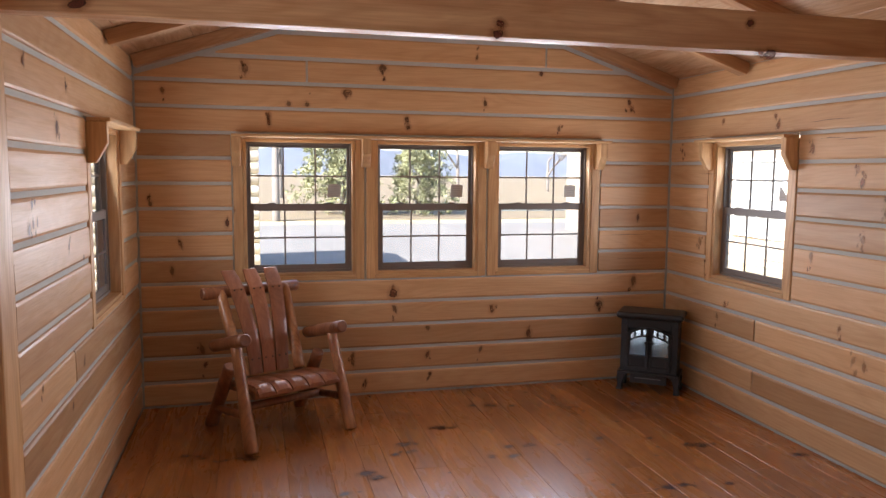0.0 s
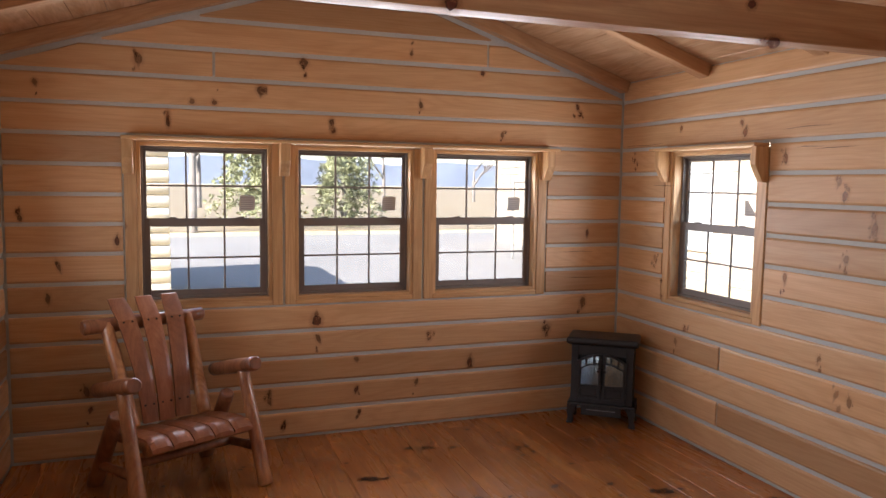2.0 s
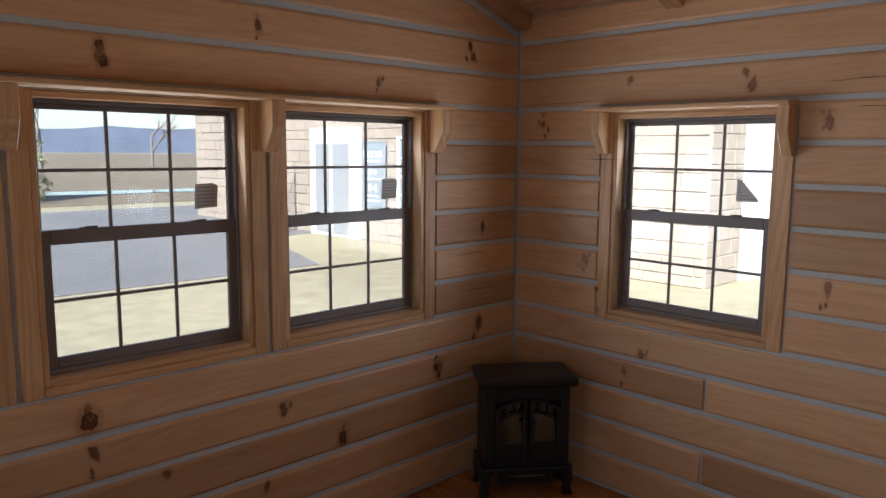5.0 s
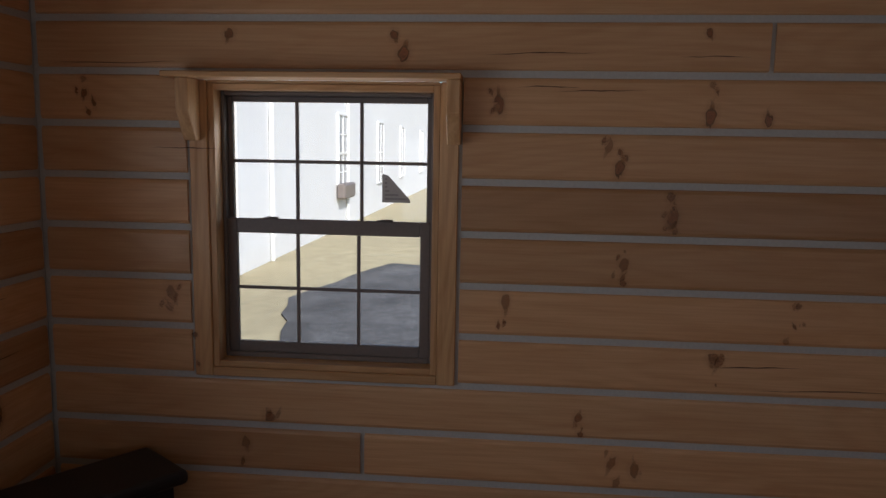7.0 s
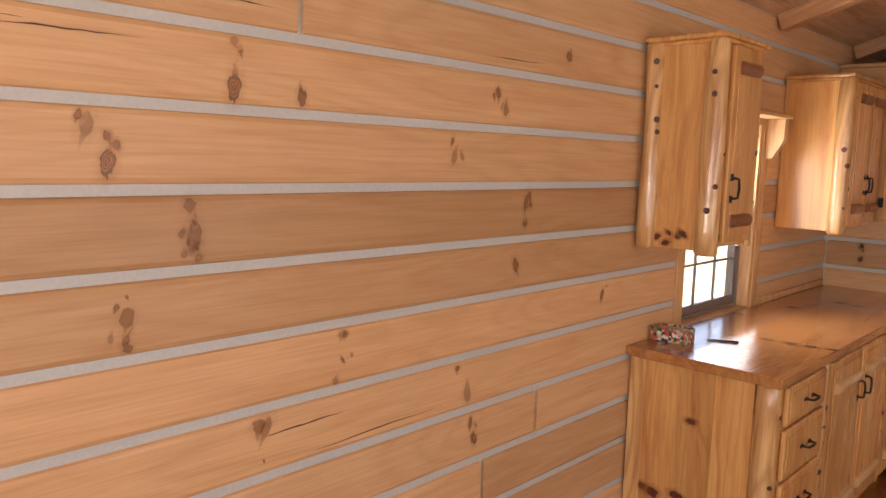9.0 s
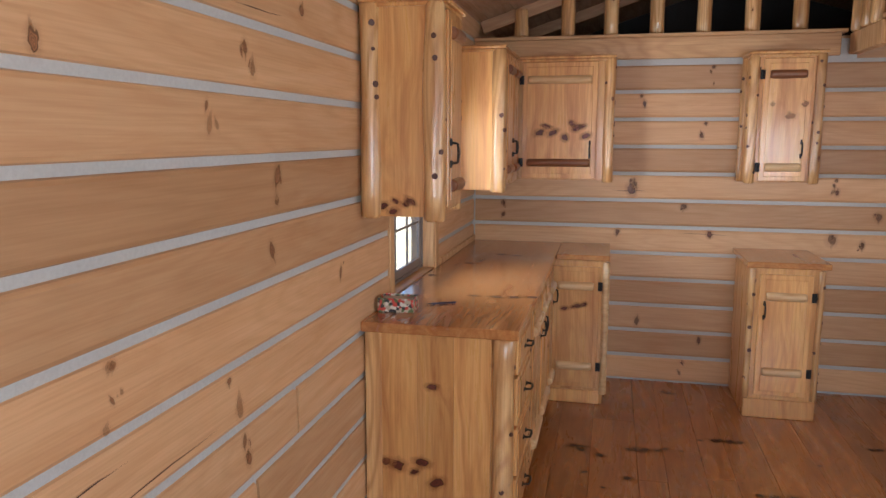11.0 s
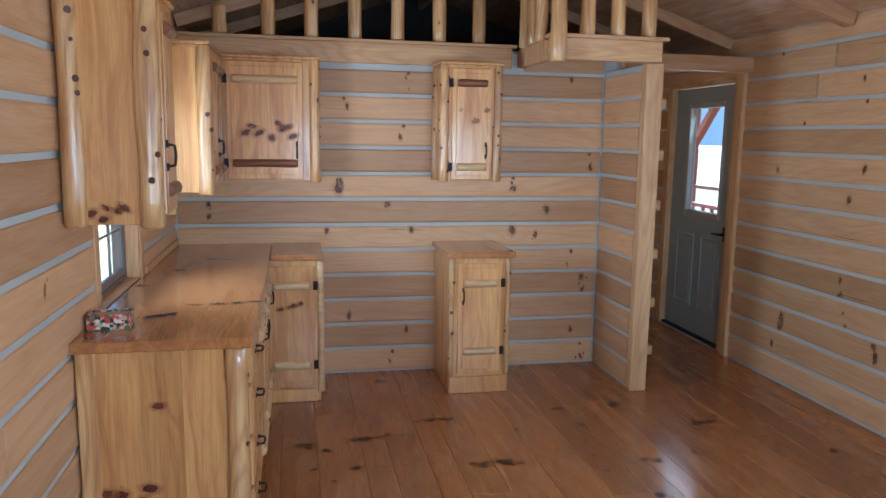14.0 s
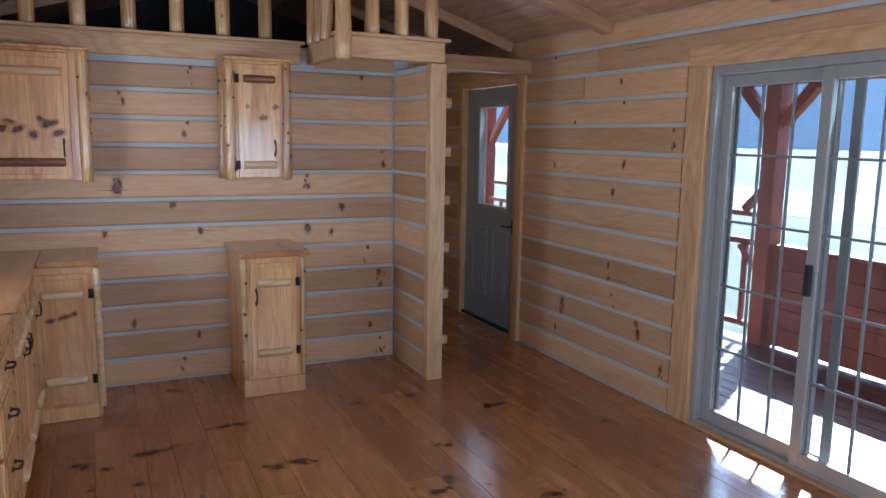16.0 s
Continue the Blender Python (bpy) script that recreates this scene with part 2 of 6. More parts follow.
sl.new(weave.outputs[0], part_open.inputs[1]), sl.new(fibre.outputs[0], part_open.inputs[2]), sl.new(part_open.outputs[0], sn["Material Output"].inputs[0])
PORCH = wood("porch_stain", (0.36, 0.075, 0.03), (0.29, 0.055, 0.022), (0.21, 0.037, 0.015), knot=(0.08, 0.02, 0.01), axis=2, rough=0.5, knots=0.2, vary=0.2)
DECK = wood("deck_stain", (0.20, 0.085, 0.055), (0.16, 0.065, 0.042), (0.12, 0.045, 0.03), knot=(0.05, 0.02, 0.015), axis=1, rough=0.42, knots=0.2, vary=0.25)

# ---------------- building blocks ----------------
def part(name, bm, mat, parent=None, label="", smooth=False):
    """Links a bmesh as one mesh object under a thing."""
    me = bpy.data.meshes.new(name)
    bm.to_mesh(me)
    bm.free()
    if mat:
        me.materials.append(mat)
    if smooth:
        for p in me.polygons:
            p.use_smooth = True
    ob = new(name, me)
    if parent:
        ob.parent = parent
    if label:
        ob["label"] = label
    return ob


def thing(name, label, category, m=None, group="", kind=""):
    ob = new(name)
    if m is not None:
        ob.matrix_basis = m
    return tagged(ob, label, category, group, kind)


def box(lo, hi, bevel=0.0, segments=1, bm=None):
    bm = bm or bmesh.new()
    c = [(a + b) / 2 for a, b in zip(lo, hi)]
    s = [abs(b - a) for a, b in zip(lo, hi)]
    got = bmesh.ops.create_cube(bm, size=1.0, matrix=Matrix.Translation(c) @ Matrix.Diagonal((*s, 1)))
    if bevel:
        edges = list({e for v in got["verts"] for e in v.link_edges})
        bmesh.ops.bevel(bm, geom=edges, offset=min(bevel, min(s) * 0.45), segments=segments, affect="EDGES", profile=0.5)
    return bm


def prism(outline, depth, bm=None, bevel=0.0):
    """An outline in x and z, given depth along y."""
    bm = bm or bmesh.new()
    front = [bm.verts.new((x, 0, z)) for x, z in outline]
    back = [bm.verts.new((x, depth, z)) for x, z in outline]
    n = len(outline)
    bm.faces.new(front), bm.faces.new(back[::-1])
    for i in range(n):
        bm.faces.new((front[(i + 1) % n], front[i], back[i], back[(i + 1) % n]))
    bmesh.ops.recalc_face_normals(bm, faces=bm.faces)
    if bevel:
        bmesh.ops.bevel(bm, geom=list(bm.edges), offset=bevel, segments=1, affect="EDGES")
    return bm


def log(a, b, r0, r1=None, sides=14, wobble=0.05, seed=0, bm=None, rounding=0.25):
    """A hand-peeled log from a to b: uneven round, with eased ends."""
    bm = bm or bmesh.new()
    r1 = r0 if r1 is None else r1
    a, b = Vector(a), Vector(b)
    way = b - a
    length = way.length
    turn = way.to_track_quat("Z", "Y").to_matrix()
    rnd = random.Random(seed)
    ph = [rnd.uniform(0, 6.28) for _ in range(4)]
    e = min(rounding * r0, length * 0.2)
    steps = [0.0, e] + [length * i / 8 for i in range(1, 8)] + [length - e, length]
    rows = []
    for s in steps:
        f = s / length
        r = r0 + (r1 - r0) * f
        if s in (0.0, length):
            r *= 0.80
        row = []
        for k in range(sides):
            t = 2 * math.pi * k / sides
            w = 1 + wobble * (math.sin(2 * t + ph[0] + 5 * f) * 0.5 + math.sin(3 * t + ph[1] - 7 * f) * 0.4 + math.sin(9 * f + ph[2]) * 0.5)
            row.append(bm.verts.new(a + turn @ Vector((math.cos(t) * r * w, math.sin(t) * r * w, s))))
        rows.append(row)
    for u, v in zip(rows, rows[1:]):
        for k in range(sides):
            bm.faces.new((u[k], u[(k + 1) % sides], v[(k + 1) % sides], v[k])).smooth = True
    bm.faces.new(rows[0][::-1]), bm.faces.new(rows[-1])
    return bm


# ---------------- plan ----------------
W, L, H = 4.11, 6.485, 0.178          # room width, length, height of one course
BACK = -2.6                          # south end behind the kitchen wall
EAVE, SLOPE = 2.46, 0.325             # ceiling at the side walls, its pitch
T, FACE = 0.11, 0.022                 # wall thickness, board thickness
def roof(x):
    return EAVE + SLOPE * min(x, W - x)




def board_piece(parent, a, b, z0, z1, mat, seed):
    """One milled log board with eased edges; x runs along the wall, -y into the room."""
    rnd = random.Random(seed)
    g = 0.0113
    lo, hi = z0 + g, z1 - g
    bow = rnd.uniform(-0.0015, 0.0015)
    prof = [(0.0, lo), (-0.010, lo), (-FACE + 0.004, lo + 0.004), (-FACE + bow, lo + 0.014), (-FACE - bow, hi - 0.014), (-FACE + 0.004, hi - 0.004), (-0.010, hi), (0.0, hi)]
    bm = bmesh.new()
    mid = (a + b) / 2
    half = (b - a) / 2
    zc = (z0 + z1) / 2
    rows = []
    for s in (-half, half):
        row = []
        for y, z in prof:
            row.append(bm.verts.new((s, y, z - zc)))
        rows.append(row)
    n = len(prof)
    for i in range(n):
        bm.faces.new((rows[0][i], rows[0][(i + 1) % n], rows[1][(i + 1) % n], rows[1][i]))
    bm.faces.new(rows[0][::-1]), bm.faces.new(rows[1])
    bmesh.ops.recalc_face_normals(bm, faces=bm.faces)
    ob = part("log_board", bm, mat, parent)
    ob.matrix_basis = Matrix.Translation((mid, 0, zc))
    return ob


def log_wall(name, m, length, courses, holes, joints, label, top=None, mat=None, z_top=None, start=0.0, ext=(1, 1)):
    """A wall of log boards and grey chinking with openings cut through. holes: (u0, u1, z0, z1)."""
    wall = new(name)
    wall.matrix_basis = m
    tagged(wall, label, "wall", kind="structure")
    zt = z_top or courses * H
    # the body behind the boards: cells between the openings
    us = sorted({start - ext[0] * (T + 0.03), length + ext[1] * (T + 0.03), *[v for h in holes for v in h[:2]]})
    zs = sorted({-0.11, 0.0, zt, *[v for h in holes for v in h[2:]]})
    bm = bmesh.new()
    for u0, u1 in zip(us, us[1:]):
        for z0, z1 in zip(zs, zs[1:]):
            cu, cz = (u0 + u1) / 2, (z0 + z1) / 2
            if not any(h[0] < cu < h[1] and h[2] < cz < h[3] for h in holes):
                box((u0, -FACE + 0.011, z0), (u1, T, z1), bm=bm)
    if top:
        peak = [(start, zt), (length, zt)]
        if start < W / 2 < length:
            peak = [(start, zt), (length, zt), (length, top(length)), (W / 2, top(W / 2)), (start, top(start))]
        bmv = prism([(u, z) for u, z in peak], T + FACE - 0.006, bm=None)
        for v in bmv.verts:
            v.co.y += -FACE + 0.006
        part("gable_chinking", bmv, CHINK, wall)
    bmesh.ops.remove_doubles(bm, verts=bm.verts, dist=1e-5)
    body = part("chinking", bm, CHINK, wall)
    k = 0
    for c in range(courses):
        z0, z1 = c * H, (c + 1) * H
        spans = [(start, length)]
        for h in holes:
            if h[2] < z0 + H * 0.5 < h[3]:
                out = []
                for a, b in spans:
                    if h[1] <= a or h[0] >= b:
                        out.append((a, b))
                    else:
                        if h[0] - a > 0.02:
                            out.append((a, h[0] - 0.012))
                        if b - h[1] > 0.02:
                            out.append((h[1] + 0.012, b))
                spans = out
        for j in joints.get(c, ()):
            spans = [q for a, b in spans for q in (((a, j - 0.008), (j + 0.008, b)) if a < j < b else ((a, b),))]
        for a, b in spans:
            if top:
                lo_z, hi_z = z0 + 0.03, z1
                e = (lo_z - (EAVE - 0.115)) / SLOPE
                if hi_z > EAVE - 0.115:
                    a, b = max(a, e), min(b, W - e)
                    if b - a < 0.05:
                        continue
            k += 1
            ob = board_piece(wall, a + (0.012 if a == start else 0), b - (0.012 if b == length else 0), z0, z1, mat or WALL, k * 7 + len(name))
            if top and z1 > EAVE - 0.115:
                edge = (z1 - 0.0125 - (EAVE - 0.115)) / SLOPE
                mid = ob.location.x
                for v in ob.data.vertices:
                    if v.co.z > 0:
                        v.co.x = min(max(v.co.x, edge - mid), W - edge - mid)
    return wall

# ---------------- walls, floor, ceiling ----------------
WIN_Z = (0.925, 1.92)
N_WIN = [(0.715 + 0.9485 * i, 0.715 + 0.9485 * i + 0.80) for i in range(3)]
POSE_N = pose(0, L + FACE, 0)                                        # x east, out is +y
POSE_E = pose(W + FACE, L, 0, 0, 0, -90)                             # x south, out is +x
POSE_S = pose(W, -FACE, 0, 0, 0, 180)                             # x west, out is -y
POSE_W = pose(-FACE, BACK, 0, 0, 0, 90)                           # x north, out is -x
E_WIN = (L - 5.875, L - 5.075)
K_WIN = (L - 1.95, L - 1.15)
W_WIN = (5.06 - BACK, 5.86 - BACK)
SLIDER = (1.98 - BACK, 3.63 - BACK)
DOOR = (-1.10 - BACK, -0.13 - BACK)
wall_north = log_wall("wall_north", POSE_N, W, 17, [(N_WIN[0][0] - 0.07, N_WIN[2][1] + 0.07, 5 * H, 11 * H)], {13: (1.17,), 14: (3.0,)}, "honey pine log gable wall with grey chinking between courses", top=roof, z_top=13 * H)
wall_east = log_wall("wall_east", POSE_E, L - BACK, 13, [(E_WIN[0] - 0.065, E_WIN[1] + 0.065, 5 * H, 11 * H), (K_WIN[0] - 0.065, K_WIN[1] + 0.065, 5 * H, 11 * H)], {4: (L - 3.02,), 3: (1.15, L - 3.3), 1: (1.15, L - 2.9), 11: (L - 4.02,), 2: (2.5,)}, "honey pine log side wall with grey chinking lines", z_top=EAVE)
wall_south = log_wall("wall_south", POSE_S, W - 1.125, 12, [], {5: (), 2: ()}, "pine log kitchen wall with pale grey chinking", z_top=2.268)
board_piece(wall_south, W - 1.73, W - 1.137, 12 * H, 12 * H + 0.13, WALL, 77)
wall_west = log_wall("wall_west", POSE_W, L - BACK, 13, [(DOOR[0] - 0.07, DOOR[1] + 0.07, 0, 2.185), (SLIDER[0] - 0.16, SLIDER[1] + 0.16, 0, 2.222), (W_WIN[0] - 0.065, W_WIN[1] + 0.065, 5 * H, 11 * H)], {12: (0.95 - BACK,), 11: (0.8 - BACK,), 4: (4.6 - BACK,)}, "pine log side wall with pale grey chinking", z_top=EAVE)
partition = log_wall("wall_partition", pose(1.125 - FACE, 0, 0, 0, 0, 90), 0.60, 12, [], {}, "short pine log partition beside the loft ladder", z_top=2.16, ext=(1, 0))
wall_back = log_wall("wall_passage", pose(1.125, BACK, 0, 0, 0, 180), 1.125, 13, [], {}, "pine log wall closing the passage", z_top=EAVE)

# top boards of the side walls, between the last chink and the ceiling
for n in (wall_east, wall_west):
    board_piece(n, 0.012, L - BACK - 0.012, 13 * H, 13 * H + 0.15, WALL, 5)

# floor planks
floor = thing("floor", "glossy amber pine plank floor with dark knots", "floor", kind="structure")
part("subfloor", box((-0.1, BACK - 0.1, -0.12), (W + 0.1, L + 0.1, -0.026)), TIMBER, floor)
rnd = random.Random(4)
x = 0.0
while x < W - 0.01:
    w = min(rnd.choice((0.14, 0.19, 0.19, 0.24)), W - x)
    y = BACK - rnd.uniform(0, 2.2)
    while y < L:
        l = rnd.uniform(1.8, 3.4)
        y0, y1 = max(y, BACK), min(y + l, L)
        if y1 - y0 > 0.05:
            ob = part("plank", box((-(w / 2 - 0.0005), -(y1 - y0) / 2 + 0.0004, -0.026), (w / 2 - 0.0005, (y1 - y0) / 2 - 0.0004, 0), 0.0010), FLOOR, floor)
            ob.location = (x + w / 2, (y0 + y1) / 2, rnd.uniform(-0.0008, 0))
        y += l
    x += w

# ceiling: boards on both slopes, in one mesh
bm = bmesh.new()
rnd = random.Random(9)
run = math.hypot(W / 2 + 0.1, (W / 2 + 0.1) * SLOPE)
ang = math.atan(SLOPE)
for side in (0, 1):
    s = -0.12
    while s < run - 0.1:
        y = BACK - 0.1 - rnd.uniform(0, 2)
        w = 0.185
        while y < L + 0.1:
            l = rnd.uniform(2.0, 3.6)
            y0, y1 = max(y, BACK - 0.1), min(y + l, L + 0.1)
            if y1 - y0 > 0.03:
                b = box((s + 0.001, y0 + 0.001, 0), (min(s + w, run - 0.1) - 0.001, y1 - 0.001, 0.02), 0.003)
                mm = Matrix.Translation((0, 0, EAVE)) @ Matrix.Rotation(-ang, 4, "Y")
                if side:
                    mm = Matrix.Translation((W, 0, EAVE)) @ Matrix.Diagonal((-1, 1, 1, 1)) @ Matrix.Rotation(-ang, 4, "Y")
                bmesh.ops.transform(b, matrix=mm, verts=b.verts)
                if side:
                    bmesh.ops.reverse_faces(b, faces=b.faces)
                tmp = bpy.data.meshes.new("tmp")
                b.to_mesh(tmp)
                b.free()
                bm.from_mesh(tmp)
                bpy.data.meshes.remove(tmp)
            y += l
        s += w
ceiling = tagged(part("ceiling", bm, CEIL), "sloped ceiling of pale knotty pine boards", "ceiling", kind="structure")
bm = bmesh.new()
for side in (0, 1):
    xa, xb = (-0.6, W / 2) if side == 0 else (W + 0.6, W / 2)
    za, zb = EAVE - 0.6 * SLOPE + 0.03, EAVE + W / 2 * SLOPE + 0.03
    vs = [bm.verts.new(p) for p in ((xa, BACK - 0.4, za), (xb, BACK - 0.4, zb), (xb, L + 0.4, zb), (xa, L + 0.4, za), (xa, BACK - 0.4, za + 0.05), (xb, BACK - 0.4, zb + 0.05), (xb, L + 0.4, zb + 0.05), (xa, L + 0.4, za + 0.05))]
    for f in ((0, 1, 2, 3), (7, 6, 5, 4), (0, 4, 5, 1), (1, 5, 6, 2), (2, 6, 7, 3), (3, 7, 4, 0)):
        bm.faces.new([vs[i] for i in f])
bmesh.ops.recalc_face_normals(bm, faces=bm.faces)
tagged(part("roof", bm, BRONZE), "dark metal gable roof deck over the cabin", "roof", kind="structure")


def rafter(y, side):
    """A square-sawn rafter under the boards."""
    ob = thing("rafter", "square-sawn pine rafter under the ceiling boards", "rafter", group="ceiling rafters", kind="structure")
    d, w = 0.085, 0.085
    ln = math.hypot(W / 2, W / 2 * SLOPE)
    b = box((0.0, -w / 2, -d), (ln, w / 2, -0.001), 0.004)
    p = part("rafter_timber", b, TIMBER, ob)
    ob.matrix_basis = Matrix.Translation((0 if side == 0 else W, y, EAVE)) @ (Matrix.Identity(4) if side == 0 else Matrix.Rotation(math.pi, 4, "Z")) @ Matrix.Rotation(-ang, 4, "Y")
    return ob


for y in (L - 0.045, 5.56, 4.65, 3.755, 2.45, 1.06, -0.23, -1.2):
    for side in (0, 1):
        rafter(y, side)
tagged(part("ridge_beam", box((W / 2 - 0.03, BACK, EAVE + W / 2 * SLOPE - 0.16), (W / 2 + 0.03, L, EAVE + W / 2 * SLOPE - 0.02), 0.004), TIMBER), "pine ridge beam at the ceiling peak", "beam", kind="structure")

# truss: tie beam, king post, struts
truss = thing("roof_truss", "pine truss with a heavy knotty tie beam across the room", "truss", kind="structure")
part("tie_beam", box((0.0, 3.71, 2.20), (W, 3.80, 2.36), 0.004), TIMBER, truss)
part("king_post", box((W / 2 - 0.05, 3.715, 2.36), (W / 2 + 0.05, 3.795, 3.0), 0.004), TIMBER, truss)
for s in (-1, 1):
    b = box((-0.045, -0.038, 0), (0.045, 0.038, 0.72), 0.004)
    p = part("strut", b, TIMBER, truss)
    p.matrix_basis = pose(W / 2 + s * 0.06, 3.755, 2.365, 0, s * 42, 0)


def window_unit(name, m, u0, u1, label, glass=None):
    """A double-hung window with six lights a sash, wood casing, shelf on cut brackets. u along the wall, -y into the room."""
    z0, z1 = WIN_Z
    win = thing(name, label, "window", m, kind="structure")
    # wood jamb lining
    d0, d1 = -0.016, T
    for n, lo, hi in (("jamb", (u0, d0, z0), (u0 + 0.022, d1, z1)), ("jamb", (u1 - 0.022, d0, z0), (u1, d1, z1)), ("head", (u0 + 0.022, d0, z1 - 0.022), (u1 - 0.022, d1, z1)), ("window_sill", (u0 + 0.022, d0, z0), (u1 - 0.022, d1, z0 + 0.022))):
        part(n, box(lo, hi, 0.002), TRIM if n == "jamb" else TRIM_X, win)
    a, b, c, d = u0 + 0.022, u1 - 0.022, z0 + 0.022, z1 - 0.022
    # dark vinyl frame
    f = bmesh.new()
    for lo, hi in (((a, 0.045, c), (a + 0.012, T, d)), ((b - 0.012, 0.045, c), (b, T, d)), ((a + 0.012, 0.045, d - 0.014), (b - 0.012, T, d)), ((a + 0.012, 0.045, c), (b - 0.012, T, c + 0.018))):
        box(lo, hi, 0.003, bm=f)
    part("window_frame", f, BRONZE, win, "dark bronze vinyl frame")
    a, b, c, d = a + 0.012, b - 0.012, c + 0.018, d - 0.014
    mid = 1.432
    for n, y, lo, hi, st, rl, rt in (("upper_sash", 0.085, mid - 0.01, d, 0.018, 0.028, 0.020), ("lower_sash", 0.062, c, mid + 0.022, 0.036, 0.040, 0.052)):
        s = bmesh.new()
        box((a, y - 0.010, lo), (a + st, y + 0.010, hi), 0.003, bm=s)
        box((b - st, y - 0.010, lo), (b, y + 0.010, hi), 0.003, bm=s)
        box((a + st, y - 0.010, lo), (b - st, y + 0.010, lo + rl), 0.003, bm=s)
        box((a + st, y - 0.010, hi - rt), (b - st, y + 0.010, hi), 0.003, bm=s)
        sash = part(n, s, BRONZE, win)
        ga, gb, gc, gd = a + st, b - st, lo + rl, hi - rt
        for i in (1, 2):
            x = ga + (gb - ga) * i / 3
            part("muntin", box((x - 0.006, y - 0.006, gc), (x + 0.006, y + 0.006, gd), 0.002), BRONZE, sash)
        zc = (gc + gd) / 2
        part("muntin", box((ga, y - 0.005, zc - 0.006), (gb, y + 0.005, zc + 0.006), 0.002), BRONZE, sash)
        for i in range(3):
            for j in range(2):
                x0, x1 = ga + (gb - ga) * i / 3, ga + (gb - ga) * (i + 1) / 3
                zz0, zz1 = (gc, zc) if j == 0 else (zc, gd)
                p = part("pane", box((x0, y - 0.002, zz0), (x1, y + 0.002, zz1)), glass or GLASS, sash)
                p.visible_shadow = False
        if n == "lower_sash":
            for q in (0.22, 0.78):
                x = a + (b - a) * q
                k = box((x - 0.028, y - 0.018, hi), (x + 0.028, y + 0.004, hi + 0.005), 0.002)
                box((x - 0.012, y - 0.024, hi + 0.004), (x + 0.030, y - 0.012, hi + 0.009), 0.003, bm=k)
                part("sash_lock", k, BRONZE, sash)
    return win



def casing(m, u0, u1, left, right, z0=0.892, z1=1.93, label="natural pine casing boards round the window"):
    c = thing("window_casing", label, "casing", m, kind="structure")
    y0, y1 = -FACE - 0.002, T - 0.012
    part("side_casing", box((u0 - left, y0, z0), (u0 - 0.001, y1, z1), 0.003), TRIM, c)
    part("side_casing", box((u1 + 0.001, y0, z0), (u1 + right, y1, z1), 0.003), TRIM, c)
    part("sill_casing", box((u0, y0, z0), (u1, y1, WIN_Z[0] - 0.001), 0.003), TRIM_X, c)
    part("head_casing", box((u0, y0, WIN_Z[1] + 0.001), (u1, y1, z1), 0.003), TRIM_X, c)
    return c


def bracket(m, u, shelf, w=0.045, drop=0.205, out=0.095):
    """A cut wooden bracket that carries the shelf."""
    z1 = 1.93
    pts = [(0, z1), (out, z1), (out, z1 - drop * 0.52), (out * 0.45, z1 - drop * 0.96), (out * 0.38, z1 - drop), (0, z1 - drop)]
    bm = prism(pts, w, bevel=0.003)
    p = part("bracket", bm, TRIM, shelf)
    p.matrix_basis = Matrix.Translation((u - w / 2, -FACE - 0.002, 0)) @ Matrix(((0, 1, 0, 0), (-1, 0, 0, 0), (0, 0, 1, 0), (0, 0, 0, 1)))
    q = box((-0.006, -0.003, -0.006), (0.006, 0.003, 0.006), 0.002)
    k = part("peg", q, IRON, p)
    k.location = (out * 0.38 + 0.002, w / 2, z1 - drop + 0.03)
    k.rotation_euler = (0, 0, radians(90))
    return p


def window_shelf(m, u0, u1, at, label, w=0.045):
    s = thing("window_shelf", label, "shelf", m)
    part("shelf_board", box((u0, -FACE - 0.115, 1.93), (u1, -FACE - 0.002, 1.949), 0.003), TRIM_X, s)
    for u in at:
        bracket(m, u, s, w)
    return s


for i, (a, b) in enumerate(N_WIN):
    window_unit("window_%d" % (i + 1), POSE_N, a, b, "double-hung bronze window, twelve lights, facing field and trees")
    casing(POSE_N, a, b, 0.07 if i == 0 else 0.066, 0.07 if i == 2 else 0.066)
    if i:
        part("chinking_strip", box((a - 0.0815, -FACE + 0.008, 0.892), (a - 0.067, T - 0.02, 1.93)), CHINK, wall_north)
window_shelf(POSE_N, N_WIN[0][0] - 0.075, N_WIN[2][1] + 0.115, (N_WIN[0][0] - 0.045, N_WIN[0][1] + 0.075, N_WIN[1][1] + 0.075, N_WIN[2][1] + 0.055), "long pine shelf on cut brackets above three windows", 0.062)
window_unit("window_4", POSE_E, *E_WIN, "double-hung bronze window, twelve lights, facing a white building", CLEAR_GLASS)
casing(POSE_E, *E_WIN, 0.065, 0.065)
window_shelf(POSE_E, E_WIN[0] - 0.11, E_WIN[1] + 0.075, (E_WIN[0] - 0.045, E_WIN[1] + 0.05), "short pine shelf on two brackets above a window")
window_unit("window_5", POSE_E, *K_WIN, "double-hung bronze window behind the kitchen counter")
casing(POSE_E, *K_WIN, 0.065, 0.065)
window_shelf(POSE_E, K_WIN[0] - 0.075, K_WIN[1] + 0.075, (K_WIN[0] - 0.045, K_WIN[1] + 0.045), "pine shelf on brackets above the kitchen window")
window_unit("window_6", POSE_W, *W_WIN, "double-hung bronze window beside the corner")
casing(POSE_W, *W_WIN, 0.065, 0.065)
window_shelf(POSE_W, W_WIN[0] - 0.075, W_WIN[1] + 0.1, (W_WIN[0] - 0.045, W_WIN[1] + 0.05), "pine shelf on brackets above the side window")


